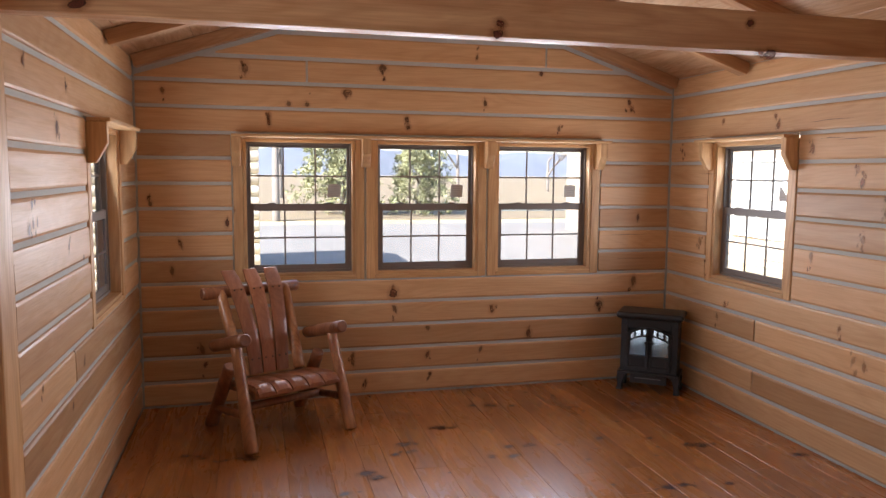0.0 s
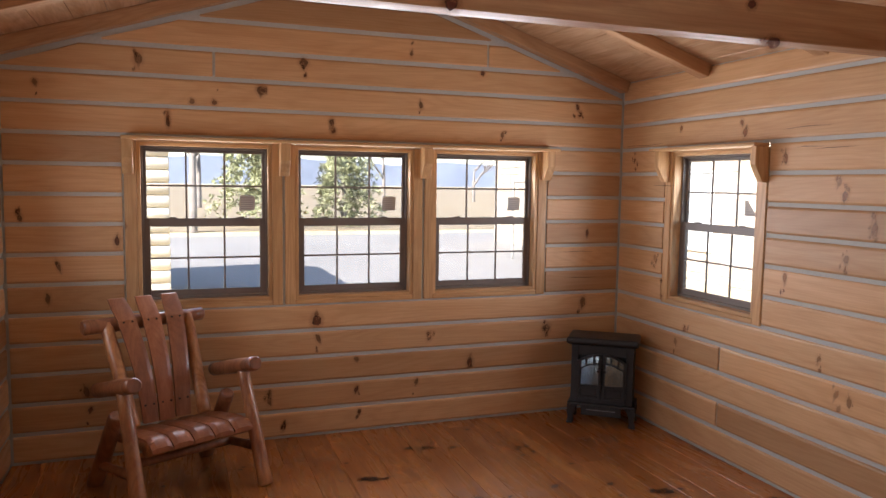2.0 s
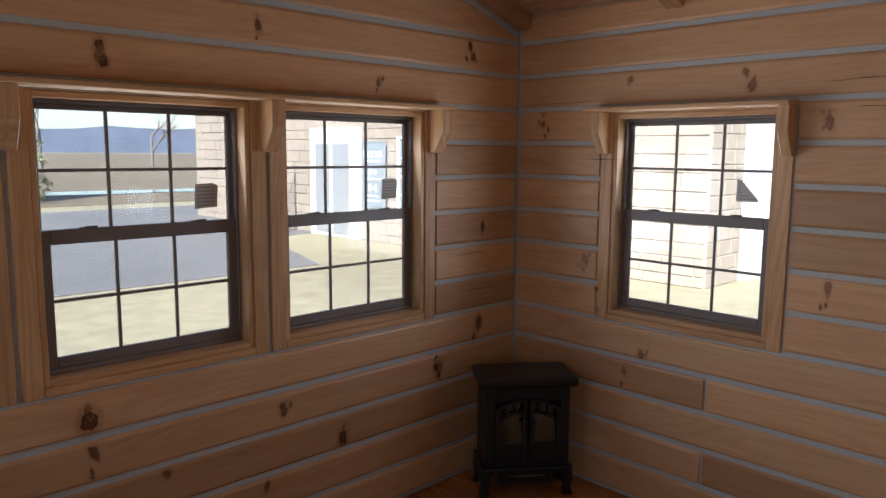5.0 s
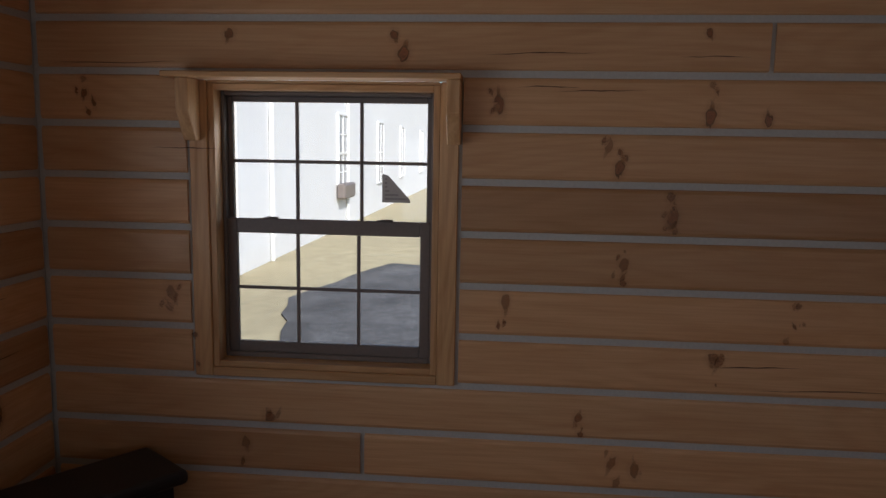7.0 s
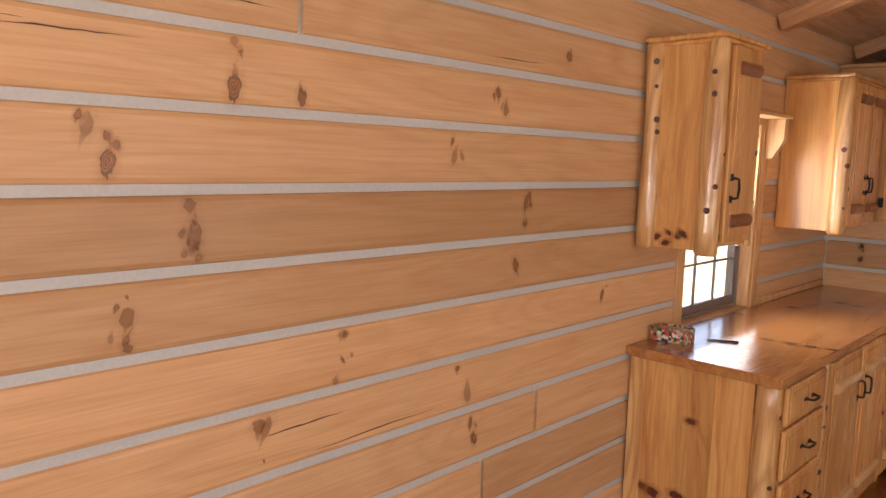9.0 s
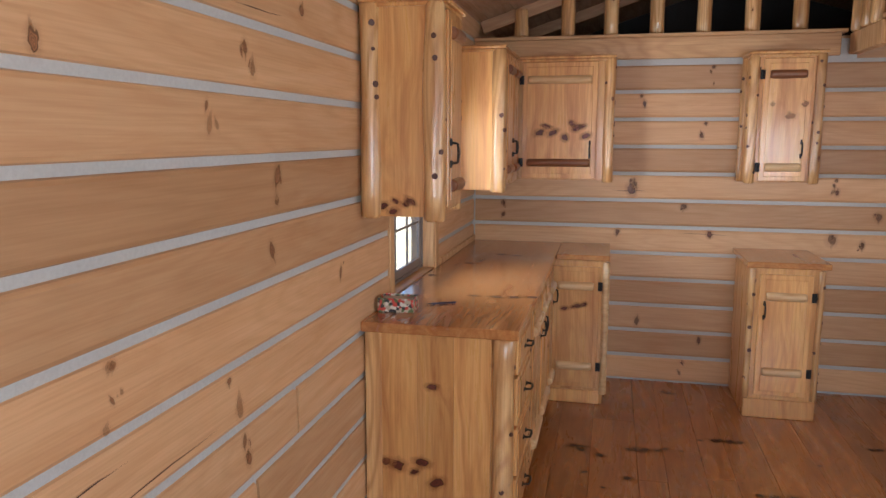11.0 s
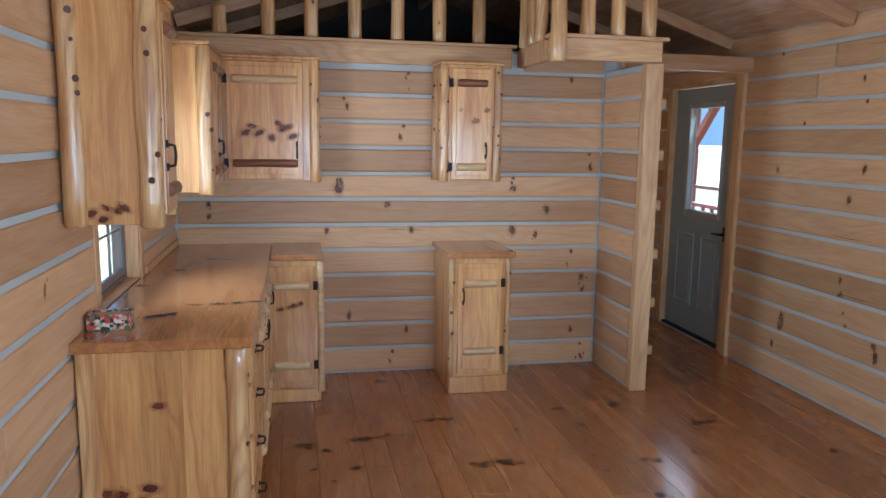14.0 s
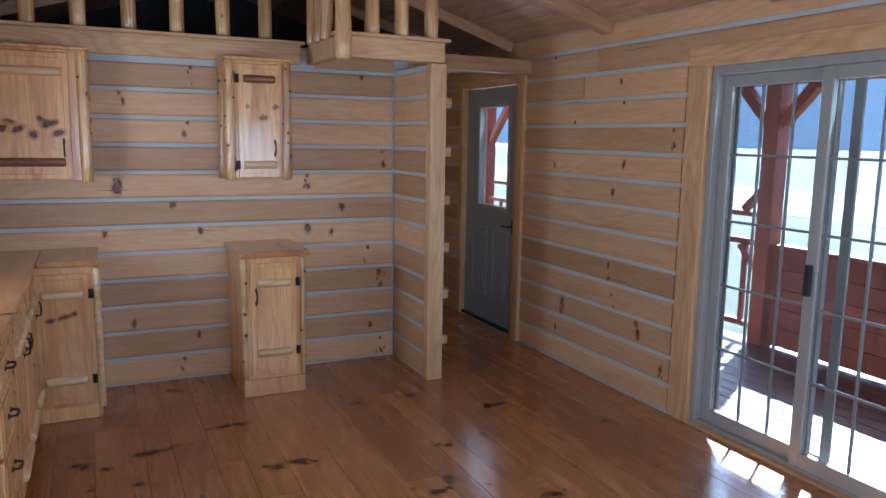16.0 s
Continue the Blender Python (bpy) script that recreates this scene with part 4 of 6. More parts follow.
# ---------------- entrance door ----------------
def entrance_door():
    a, b = DOOR
    d = thing("door_2", "grey-green panelled entrance door with a glazed upper half, closed", "door", POSE_W, kind="structure")
    z1 = 2.125
    c = thing("door_casing", "pine jamb and casing round the entrance door", "casing", POSE_W, kind="structure")
    for lo, hi in (((a - 0.068, -FACE - 0.003, 0.001), (a, T - 0.01, 2.185)), ((b, -FACE - 0.003, 0.001), (b + 0.068, T - 0.01, 2.185))):
        part("side_casing", box(lo, hi, 0.003), TRIM, c)
    part("head_casing", box((a, -FACE - 0.003, z1 + 0.01), (b, T - 0.01, 2.185), 0.003), TRIM_X, c)
    part("post", box((b + 0.069, -FACE - 0.03, 0.001), (b + 0.155, 0.0, 2.19), 0.004), TRIM, c)
    part("threshold", box((a, 0.0, 0.001), (b, T, 0.025), 0.004), IRON, c)
    y0, y1 = 0.03, 0.072
    w0, w1, v0, v1 = a + 0.255, b - 0.17, 1.07, 1.975
    bm = bmesh.new()
    for lo, hi in (((a + 0.003, y0, 0.028), (w0, y1, z1)), ((w1, y0, 0.028), (b - 0.003, y1, z1)), ((w0, y0, v1), (w1, y1, z1)), ((w0, y0, 0.028), (w1, y1, v0))):
        box(lo, hi, bm=bm)
    bmesh.ops.remove_doubles(bm, verts=bm.verts, dist=1e-5)
    leaf = part("door_leaf", bm, DOOR_PAINT, d)
    mid = (a + b) / 2
    for x0, x1 in ((a + 0.14, mid - 0.05), (mid + 0.05, b - 0.14)):
        r = bmesh.new()
        for lo, hi in (((x0, y0 - 0.008, 0.25), (x0 + 0.025, y0 + 0.002, 0.88)), ((x1 - 0.025, y0 - 0.008, 0.25), (x1, y0 + 0.002, 0.88)), ((x0 + 0.025, y0 - 0.008, 0.855), (x1 - 0.025, y0 + 0.002, 0.88)), ((x0 + 0.025, y0 - 0.008, 0.25), (x1 - 0.025, y0 + 0.002, 0.275))):
            box(lo, hi, 0.004, bm=r)
        box((x0 + 0.05, y0 - 0.006, 0.30), (x1 - 0.05, y0 + 0.002, 0.83), 0.004, bm=r)
        part("panel_moulding", r, DOOR_PAINT, leaf)
    fr = bmesh.new()
    for lo, hi in (((w0 - 0.03, y0 - 0.016, v0 - 0.03), (w0 + 0.02, y1 + 0.01, v1 + 0.03)), ((w1 - 0.02, y0 - 0.016, v0 - 0.03), (w1 + 0.03, y1 + 0.01, v1 + 0.03)), ((w0 + 0.02, y0 - 0.016, v1 - 0.02), (w1 - 0.02, y1 + 0.01, v1 + 0.03)), ((w0 + 0.02, y0 - 0.016, v0 - 0.03), (w1 - 0.02, y1 + 0.01, v0 + 0.02))):
        box(lo, hi, 0.006, bm=fr)
    part("glazing_frame", fr, WHITE_VINYL, leaf, "white glazing frame")
    g = part("pane", box((w0 + 0.02, 0.048, v0 + 0.02), (w1 - 0.02, 0.054, v1 - 0.02)), PATIO_GLASS, leaf)
    g.visible_shadow = False
    h = log((b - 0.07, y0, 0.94), (b - 0.07, y0 - 0.05, 0.94), 0.010, sides=10, wobble=0)
    log((b - 0.06, y0 - 0.05, 0.94), (b - 0.19, y0 - 0.055, 0.935), 0.009, 0.007, sides=10, wobble=0, bm=h)
    box((b - 0.10, y0 - 0.008, 0.88), (b - 0.04, y0, 1.0), 0.008, 2, bm=h)
    part("lever_handle", h, IRON, leaf, "black lever handle")
    for z in (0.25, 1.05, 1.85):
        hg = box((a - 0.012, y0 - 0.008, z - 0.05), (a + 0.012, y0, z + 0.05), 0.003)
        part("hinge", hg, plain("brushed_steel", (0.45, 0.44, 0.42), 0.35, metal=0.9), leaf)


entrance_door()


# ---------------- log chair ----------------
def log_chair():
    ch = thing("log_chair", "rustic cedar log armchair with three curved back slats", "chair", pose(1.065, 5.668, 0, 0, 0, 25.5))
    for s in (-1, 1):
        x = s * 0.325 if s > 0 else -0.375
        part("front_leg", log((x, -0.06, 0.0), (x - s * 0.01, 0.16, 0.62), 0.042, 0.034, seed=300 + s), CEDAR_LOG, ch)
        part("rear_leg", log((x - s * 0.02, 0.60, 0.0), (x - s * 0.03, 0.30, 0.46), 0.045, 0.040, seed=310 + s), ARM_LOG, ch)
        part("arm", log((x - s * 0.01, 0.02, 0.68), (x - s * 0.01, 0.50, 0.555), 0.043, 0.040, seed=320 + s), ARM_LOG, ch)
        part("back_post", log((s * 0.205 - 0.04, 0.33, 0.36), (s * 0.235 - 0.04, 0.60, 0.90), 0.040, 0.034, seed=330 + s), CEDAR_LOG, ch)
        part("seat_rail", log((s * 0.265, 0.04, 0.335), (s * 0.25, 0.50, 0.27), 0.034, 0.030, seed=340 + s), CEDAR_LOG, ch)
        part("side_brace", log((x - s * 0.015, 0.06, 0.20), (x - s * 0.02, 0.50, 0.14), 0.026, 0.024, seed=350 + s), ARM_LOG, ch)
    part("front_rail", log((-0.30, 0.075, 0.315), (0.30, 0.075, 0.315), 0.034, seed=360), CEDAR_LOG, ch)
    part("stretcher", log((-0.30, 0.30, 0.17), (0.30, 0.30, 0.17), 0.026, seed=361), ARM_LOG, ch)
    part("crest_log", log((-0.40, 0.60, 0.885), (0.30, 0.60, 0.885), 0.042, 0.038, seed=362), ARM_LOG, ch)
    # back slats: bent boards fanning out to the top
    for i in (-1, 0, 1):
        bm = bmesh.new()
        rows = []
        for k in range(13):
            f = k / 12
            z = 0.36 + 0.66 * f
            y = 0.36 + 0.22 * f - 0.035 * math.sin(math.pi * f * 1.2) + (0.05 * max(0, f - 0.85) / 0.15)
            xc = i * (0.095 + 0.060 * f ** 1.6) - 0.04
            w = (0.043 + 0.010 * f) * (1.0 if f < 0.95 else 0.86)
            r = []
            for dx, dy in ((-w, 0), (-w * 0.6, -0.004), (w * 0.6, -0.004), (w, 0), (w, 0.016), (-w, 0.016)):
                r.append(bm.verts.new((xc + dx, y + dy, z)))
            rows.append(r)
        for u, v in zip(rows, rows[1:]):
            for q in range(6):
                bm.faces.new((u[q], u[(q + 1) % 6], v[(q + 1) % 6], v[q]))
        bm.faces.new(rows[0][::-1]), bm.faces.new(rows[-1])
        bmesh.ops.recalc_face_normals(bm, faces=bm.faces)
        sl = part("back_slat", bm, CEDAR, ch, "curved reddish cedar slat")
        for zz, f in ((0.90, 0.82), (0.46, 0.15)):
            for dx in (-0.024, 0.024):
                y = 0.36 + 0.22 * f - 0.035 * math.sin(math.pi * f * 1.2)
                p = part("screw", log((0, 0, 0), (0, -0.004, 0), 0.006, sides=8, wobble=0), IRON, sl)
                p.location = (i * (0.095 + 0.060 * f ** 1.6) - 0.04 + dx, y - 0.004, 0.36 + 0.66 * f)
    # seat slats, rolled over the front rail
    for i in range(5):
        xc = -0.232 + 0.116 * i
        bm = bmesh.new()
        rows = []
        for k in range(23):
            f = (k / 22) ** 1.5
            y = 0.01 + 0.47 * f
            z = 0.378 - 0.07 * f - 0.045 * max(0, 1 - f * 5) ** 2 + 0.012 * math.sin(math.pi * f)
            r = []
            for dx, dz in ((-0.054, -0.006), (-0.03, 0.004), (0.03, 0.004), (0.054, -0.006), (0.054, -0.022), (-0.054, -0.022)):
                r.append(bm.verts.new((xc + dx, y, z + dz)))
            rows.append(r)
        for u, v in zip(rows, rows[1:]):
            for q in range(6):
                bm.faces.new((u[q], u[(q + 1) % 6], v[(q + 1) % 6], v[q]))
        bm.faces.new(rows[0][::-1]), bm.faces.new(rows[-1])
        bmesh.ops.recalc_face_normals(bm, faces=bm.faces)
        part("seat_slat", bm, CEDAR, ch)


log_chair()


# ---------------- electric stove ----------------
def stove():
    st = thing("electric_stove", "black cast-look electric stove with two arched doors", "stove", pose(3.735, 6.068, 0, 0, 0, -37.4))
    hw, d = 0.215, 0.235
    fb = box((-hw, 0.055, 0.15), (hw, d, 0.575), 0.006)
    for lo, hi in (((-hw, 0.0, 0.15), (-0.165, 0.055, 0.575)), ((0.165, 0.0, 0.15), (hw, 0.055, 0.575)), ((-0.165, 0.0, 0.50), (0.165, 0.055, 0.575)), ((-0.165, 0.0, 0.15), (0.165, 0.055, 0.28))):
        box(lo, hi, 0.003, bm=fb)
    part("firebox", fb, BLACK, st)
    bm = box((-hw - 0.035, -0.045, 0.578), (hw + 0.035, d + 0.02, 0.628), 0.02, 4)
    box((-hw - 0.018, -0.02, 0.572), (hw + 0.018, d + 0.01, 0.592), 0.006, bm=bm)
    part("top_plate", bm, BLACK, st)
    bm = box((-hw - 0.02, -0.02, 0.135), (hw + 0.02, d + 0.01, 0.158), 0.008, 2)
    part("base_plate", bm, BLACK, st)
    for x in (-hw + 0.01, hw - 0.01):
        for y in (0.01, d - 0.03):
            k = 1 if x > 0 else -1
            b = prism([(-0.045 * k, 0.14), (0.030 * k, 0.14), (0.034 * k, 0.09), (0.026 * k, 0.045), (0.036 * k, 0.0), (-0.012 * k, 0.0), (-0.010 * k, 0.05), (-0.022 * k, 0.10)][::k], 0.045, bevel=0.004)
            p = part("leg", b, BLACK, st)
            p.location = (x, y - 0.02, 0)
    part("ash_apron", box((-0.14, 0.0, 0.065), (0.14, 0.02, 0.134), 0.004), BLACK, st)
    part("apron_slot", box((-0.10, -0.004, 0.105), (0.10, -0.0005, 0.110)), plain("steel_strip", (0.3, 0.3, 0.3), 0.4, metal=0.8), st)
    for s in (-1, 1):
        xa, xb = (s * 0.006, s * 0.165) if s > 0 else (s * 0.165, s * 0.006)
        outer = xb if s > 0 else xa
        inner = xa if s > 0 else xb
        def arch(f):                                     # door head: lower at the outer side
            x = inner + (outer - inner) * f
            return x, 0.515 - 0.055 * f ** 2
        n = 8
        bm = bmesh.new()
        # frame of the leaf: jambs, sill panel, arched head
        box((min(inner, inner + s * 0.018), -0.018, 0.19), (max(inner, inner + s * 0.018), -0.001, 0.50), 0.002, bm=bm)
        box((min(outer, outer - s * 0.018), -0.018, 0.19), (max(outer, outer - s * 0.018), -0.001, 0.46), 0.002, bm=bm)
        box((xa + 0.018, -0.018, 0.19), (xb - 0.018, -0.001, 0.205), 0.002, bm=bm)
        box((xa + 0.018, -0.018, 0.272), (xb - 0.018, -0.001, 0.290), 0.002, bm=bm)
        box((xa + 0.018, -0.009, 0.205), (xb - 0.018, -0.001, 0.272), bm=bm)
        box((xa + 0.030, -0.014, 0.215), (xb - 0.030, -0.008, 0.262), 0.003, bm=bm)
        for k in range(n):
            (x0, z0), (x1, z1) = arch(k / n), arch((k + 1) / n)
            for dz, th in ((0.0, 0.016), (-0.062, 0.009)):
                vs = [bm.verts.new(p) for p in ((x0, -0.018, z0 + dz), (x1, -0.018, z1 + dz), (x1, -0.018, z1 + dz - th), (x0, -0.018, z0 + dz - th), (x0, -0.001, z0 + dz), (x1, -0.001, z1 + dz), (x1, -0.001, z1 + dz - th), (x0, -0.001, z0 + dz - th))]
                for f in ((0, 1, 2, 3), (7, 6, 5, 4), (0, 4, 5, 1), (1, 5, 6, 2), (2, 6, 7, 3), (3, 7, 4, 0)):
                    bm.faces.new([vs[q] for q in f])
        for f in (0.33, 0.66):
            x, z = arch(f)
            box((x - 0.004, -0.017, z - 0.062), (x + 0.004, -0.001, z - 0.012), bm=bm)
        bmesh.ops.recalc_face_normals(bm, faces=bm.faces)
        leaf = part("stove_door", bm, BLACK, st)
        gl = bmesh.new()
        top = [arch(k / n) for k in range(n + 1)]
        vs = [gl.verts.new((x, -0.004 + 0.17 * (z - 0.295), z - 0.01)) for x, z in top] + [gl.verts.new((outer, -0.004, 0.285)), gl.verts.new((inner, -0.004, 0.285))]
        gl.faces.new(vs)
        bmesh.ops.solidify(gl, geom=gl.faces, thickness=0.003)
        part("smoked_glass", gl, DARK_GLASS, leaf, "dark reflective glass")
        for z in (0.235, 0.45):
            part("hinge", box((outer + s * 0.002 - 0.011, -0.014, z - 0.016), (outer + s * 0.002 + 0.011, -0.001, z + 0.016), 0.004), BLACK, leaf)
        kb = log((inner + s * 0.012, -0.018, 0.40), (inner + s * 0.012, -0.040, 0.395), 0.010, 0.014, sides=10, wobble=0)
        part("knob", kb, BLACK, leaf)
    return st


DARK_GLASS = plain("smoked_glass", (0.42, 0.48, 0.50), rough=0.05, metal=1.0, spread=0.05, scale=20, bump=0.0)
stove()

# manufacturer's paper labels left on the panes
LABEL = plain("paper_label", (0.60, 0.60, 0.58), 0.8, spread=0.1, scale=200)
INK = plain("label_ink", (0.38, 0.38, 0.38), 0.7)
def sticker(m, u, z, torn):
    s = thing("window_sticker", "grey printed paper label peeling on the pane", "label", m @ Matrix.Translation((u, 0.0775, z)))
    if torn:
        pts = [(-0.05, 0.0), (0.05, 0.0), (0.048, 0.012), (-0.028, 0.095), (-0.05, 0.1)]
    else:
        pts = [(-0.05, 0.0), (0.045, 0.004), (0.05, 0.09), (0.03, 0.1), (-0.045, 0.098), (-0.048, 0.06)]
    part("paper", prism(pts, 0.001), LABEL, s)
    for i in range(6):
        z0 = 0.010 + 0.014 * i
        w = 0.038 if not torn else max(0.004, 0.040 - 0.016 * i)
        p = part("print_line", box((-0.040, -0.0006, z0), (-0.040 + 2 * w, -0.0001, z0 + 0.006)), INK, s)
    return s


for i in range(3):
    sticker(POSE_N, N_WIN[i][0] + 0.655, 1.50, False)
sticker(POSE_E, E_WIN[0] + 0.64, 1.52, True)

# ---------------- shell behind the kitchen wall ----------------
shell = thing("wall_south_outer", "outer gable wall behind the loft, near black for loft shade", "wall", kind="structure")
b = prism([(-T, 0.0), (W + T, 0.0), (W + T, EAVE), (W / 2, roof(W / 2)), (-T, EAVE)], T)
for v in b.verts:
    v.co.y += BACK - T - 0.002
# the deep loft's darkness is put into this panel's near-black colour
part("gable_panel", b, plain("loft_shade_black", (0.035, 0.03, 0.028), 0.9), shell)
side = thing("wall_passage_side", "plain pine wall along the passage", "wall", kind="structure")
part("panel", box((1.0, BACK, 0.0), (1.10, -0.14, 2.268)), WALL, side)

# ---------------- porch ----------------
deck = thing("porch_deck", "red-brown stained porch deck of narrow boards", "deck", kind="structure")
DK = bpy.data.meshes.new("deck_board")
b = box((-0.068, -5.25, -0.03), (0.068, 5.25, 0.0), 0.004)
b.to_mesh(DK)
b.free()
DK.materials.append(DECK)
for i in range(14):
    p = new("deck_board", DK)
    p.parent = deck
    p.location = (-0.215 - 0.142 * i, 0.65, -0.055)
part("joist", box((-2.15, -4.5, -0.25), (-2.08, 5.9, -0.09), 0.005), PORCH, deck)
PX = -2.05
def porch_post(y, braces, long):
    p = thing("porch_post", "red-stained square porch post with knee braces", "post", pose(PX, y, -0.085), "porch posts")
    part("post_timber", box((-0.075, -0.075, 0.0), (0.075, 0.075, 2.25), 0.008), PORCH, p)
    for s in braces:
        q = part("brace", box((-0.045, -0.045, 0.0), (0.045, 0.045, long), 0.005), PORCH, p)
        q.matrix_basis = pose(0, s * 0.07, 2.24 - 0.72 * long, -s * 44, 0, 0)
        if s < 0:
            q = part("lower_brace", box((-0.03, -0.03, 0.0), (0.03, 0.03, 0.30), 0.004), PORCH, p)
            q.matrix_basis = pose(0, s * 0.07, 0.66, -s * 45, 0, 0)
            q = part("rail_brace", box((-0.03, -0.03, 0.0), (0.03, 0.03, 0.30), 0.004), PORCH, p)
            q.matrix_basis = pose(0, s * 0.27, 1.185, s * 45, 0, 0)
    return p


for y, br, long in ((-4.33, (1,), 0.72), (-1.7, (-1, 1), 0.42), (0.70, (-1, 1), 0.42), (3.2, (-1, 1), 0.42), (5.7, (-1,), 0.42)):
    porch_post(y, br, long)
eb = thing("porch_beam", "red-stained porch eave beam", "beam", kind="structure")
part("beam_timber", box((PX - 0.06, -4.5, 2.166), (PX + 0.06, 5.8, 2.32), 0.006), PORCH, eb)
pr = thing("porch_roof", "porch roof of red-stained boards", "roof", kind="structure")
b = bmesh.new()
vs = [b.verts.new(p) for p in ((-2.35, -4.7, 2.30), (-0.14, -4.7, 2.62), (-0.14, 6.1, 2.62), (-2.35, 6.1, 2.30), (-2.35, -4.7, 2.35), (-0.14, -4.7, 2.67), (-0.14, 6.1, 2.67), (-2.35, 6.1, 2.35))]
for f in ((3, 2, 1, 0), (4, 5, 6, 7), (1, 5, 4, 0), (2, 6, 5, 1), (3, 7, 6, 2), (0, 4, 7, 3)):
    b.faces.new([vs[i] for i in f])
part("roof_deck", b, PORCH, pr)
for i in range(13):
    y = -4.3 + 0.83 * i
    part("porch_rafter", box((-2.2, y - 0.03, 2.235 + 0.0), (-0.15, y + 0.03, 2.322), 0.004), PORCH, pr)
railing = thing("porch_railing", "red-stained porch railing with square balusters", "railing")
for y0, y1 in ((-4.25, -1.78), (-1.62, 0.62)):
    part("upper_rail", box((PX - 0.025, y0, 1.045), (PX + 0.025, y1, 1.09), 0.005), PORCH, railing)
    part("top_rail", box((PX - 0.04, y0, 0.80), (PX + 0.04, y1, 0.85), 0.005), PORCH, railing)
    part("bottom_rail", box((PX - 0.03, y0, 0.06), (PX + 0.03, y1, 0.11), 0.005), PORCH, railing)
for i in range(21):
    y = -3.93 + 0.22 * i
    if abs(y + 1.7) < 0.1:
        continue
    part("baluster", box((PX - 0.02, y - 0.02, 0.111), (PX + 0.02, y + 0.02, 0.799), 0.003), PORCH, railing)
for y0, y1 in ((0.79, 3.11), (3.29, 5.61)):
    hw = thing("porch_half_wall", "solid red-stained plank half wall on the porch", "half wall")
    for i in range(5):
        part("plank", box((PX - 0.02, y0, -0.03 + 0.166 * i), (PX + 0.02, y1, 0.132 + 0.166 * i), 0.006), PORCH, hw)
    part("cap", box((PX - 0.06, y0, 0.80), (PX + 0.06, y1, 0.84), 0.006), PORCH, hw)

# ---------------- grounds ----------------
Z = -0.45
LOT = plain("pale_asphalt", (0.225, 0.212, 0.192), rough=0.9, spread=0.2, scale=40, bump=0.3, big=0.3)
GRAVEL = plain("dark_gravel", (0.12, 0.118, 0.115), rough=0.95, spread=0.55, scale=18, bump=1.0, big=1.5)
FIELD = plain("tan_field", (0.24, 0.185, 0.11), rough=0.95, spread=0.2, scale=2, bump=0.3, big=0.05)
CONCRETE = plain("white_concrete", (0.30, 0.275, 0.235), rough=0.85, spread=0.1, scale=20, bump=0.2)
WATER = plain("pond_water", (0.05, 0.07, 0.09), rough=0.05, spread=0.1, scale=2, bump=0.02)


def patch(name, label, category, pts, z, mat, thick=0.02, wave=0.0, seed=1):
    """A flat sheet with an uneven outline lying on the ground."""
    rnd = random.Random(seed)
    out = []
    for (x0, y0), (x1, y1) in zip(pts, pts[1:] + pts[:1]):
        n = 5 if wave else 1
        for k in range(n):
            f = k / n
            out.append((x0 + (x1 - x0) * f + rnd.uniform(-wave, wave), y0 + (y1 - y0) * f + rnd.uniform(-wave, wave)))
    b = bmesh.new()
    top = [b.verts.new((x, y, z + thick)) for x, y in out]
    low = [b.verts.new((x, y, z - 0.05)) for x, y in out]
    b.faces.new(top)
    for i in range(len(out)):
        j = (i + 1) % len(out)
        b.faces.new((low[i], low[j], top[j], top[i]))
    bmesh.ops.recalc_face_normals(b, faces=b.faces)
    return tagged(part(name, b, mat), label, category, kind="structure")


patch("road", "pale worn asphalt yard in front of the field", "road", [(-40, 15.0), (9.0, 15.5), (10.5, 20), (60, 26), (60, 33), (-40, 29)], Z, LOT)
patch("field", "tan dormant field beyond the road", "field", [(-120, 31), (140, 36), (400, 330), (-400, 330)], Z, FIELD, 0.03)
patch("water", "narrow pond strip in the field", "pond", [(11, 40), (21, 39.5), (24, 42), (12, 43)], Z, WATER, 0.06, 0.4)
patch("gravel_bed", "dark gravel spread over tan ground", "gravel", [(9.4, 7.3), (11.6, 7.9), (15.0, 7.0), (14.0, 2.5), (8.8, 3.5), (8.2, 5.8)], Z, GRAVEL, 0.03, 0.05, 3)
patch("meadow", "short pale green winter meadow below the ridge", "meadow", [(-300, -300), (-26.2, -120), (-26.2, 14), (-60, 60), (-300, 200)], Z, plain("meadow_grass", (0.135, 0.115, 0.07), rough=0.95, spread=0.25, scale=3, bump=0.4, big=0.08), 0.015)
patch("pavement", "pale concrete yard beyond the porch", "pavement", [(-26, -40), (-15.5, -40), (-15.5, 30), (-26, 14)], Z, CONCRETE, 0.02)
patch("lawn", "short winter lawn beside the porch", "lawn", [(-15.4, -40), (-2.7, -40), (-2.7, 12), (-15.4, 12)], Z, plain("lawn_grass", (0.13, 0.125, 0.06), rough=0.95, spread=0.25, scale=4, bump=0.2, big=0.4), 0.012)

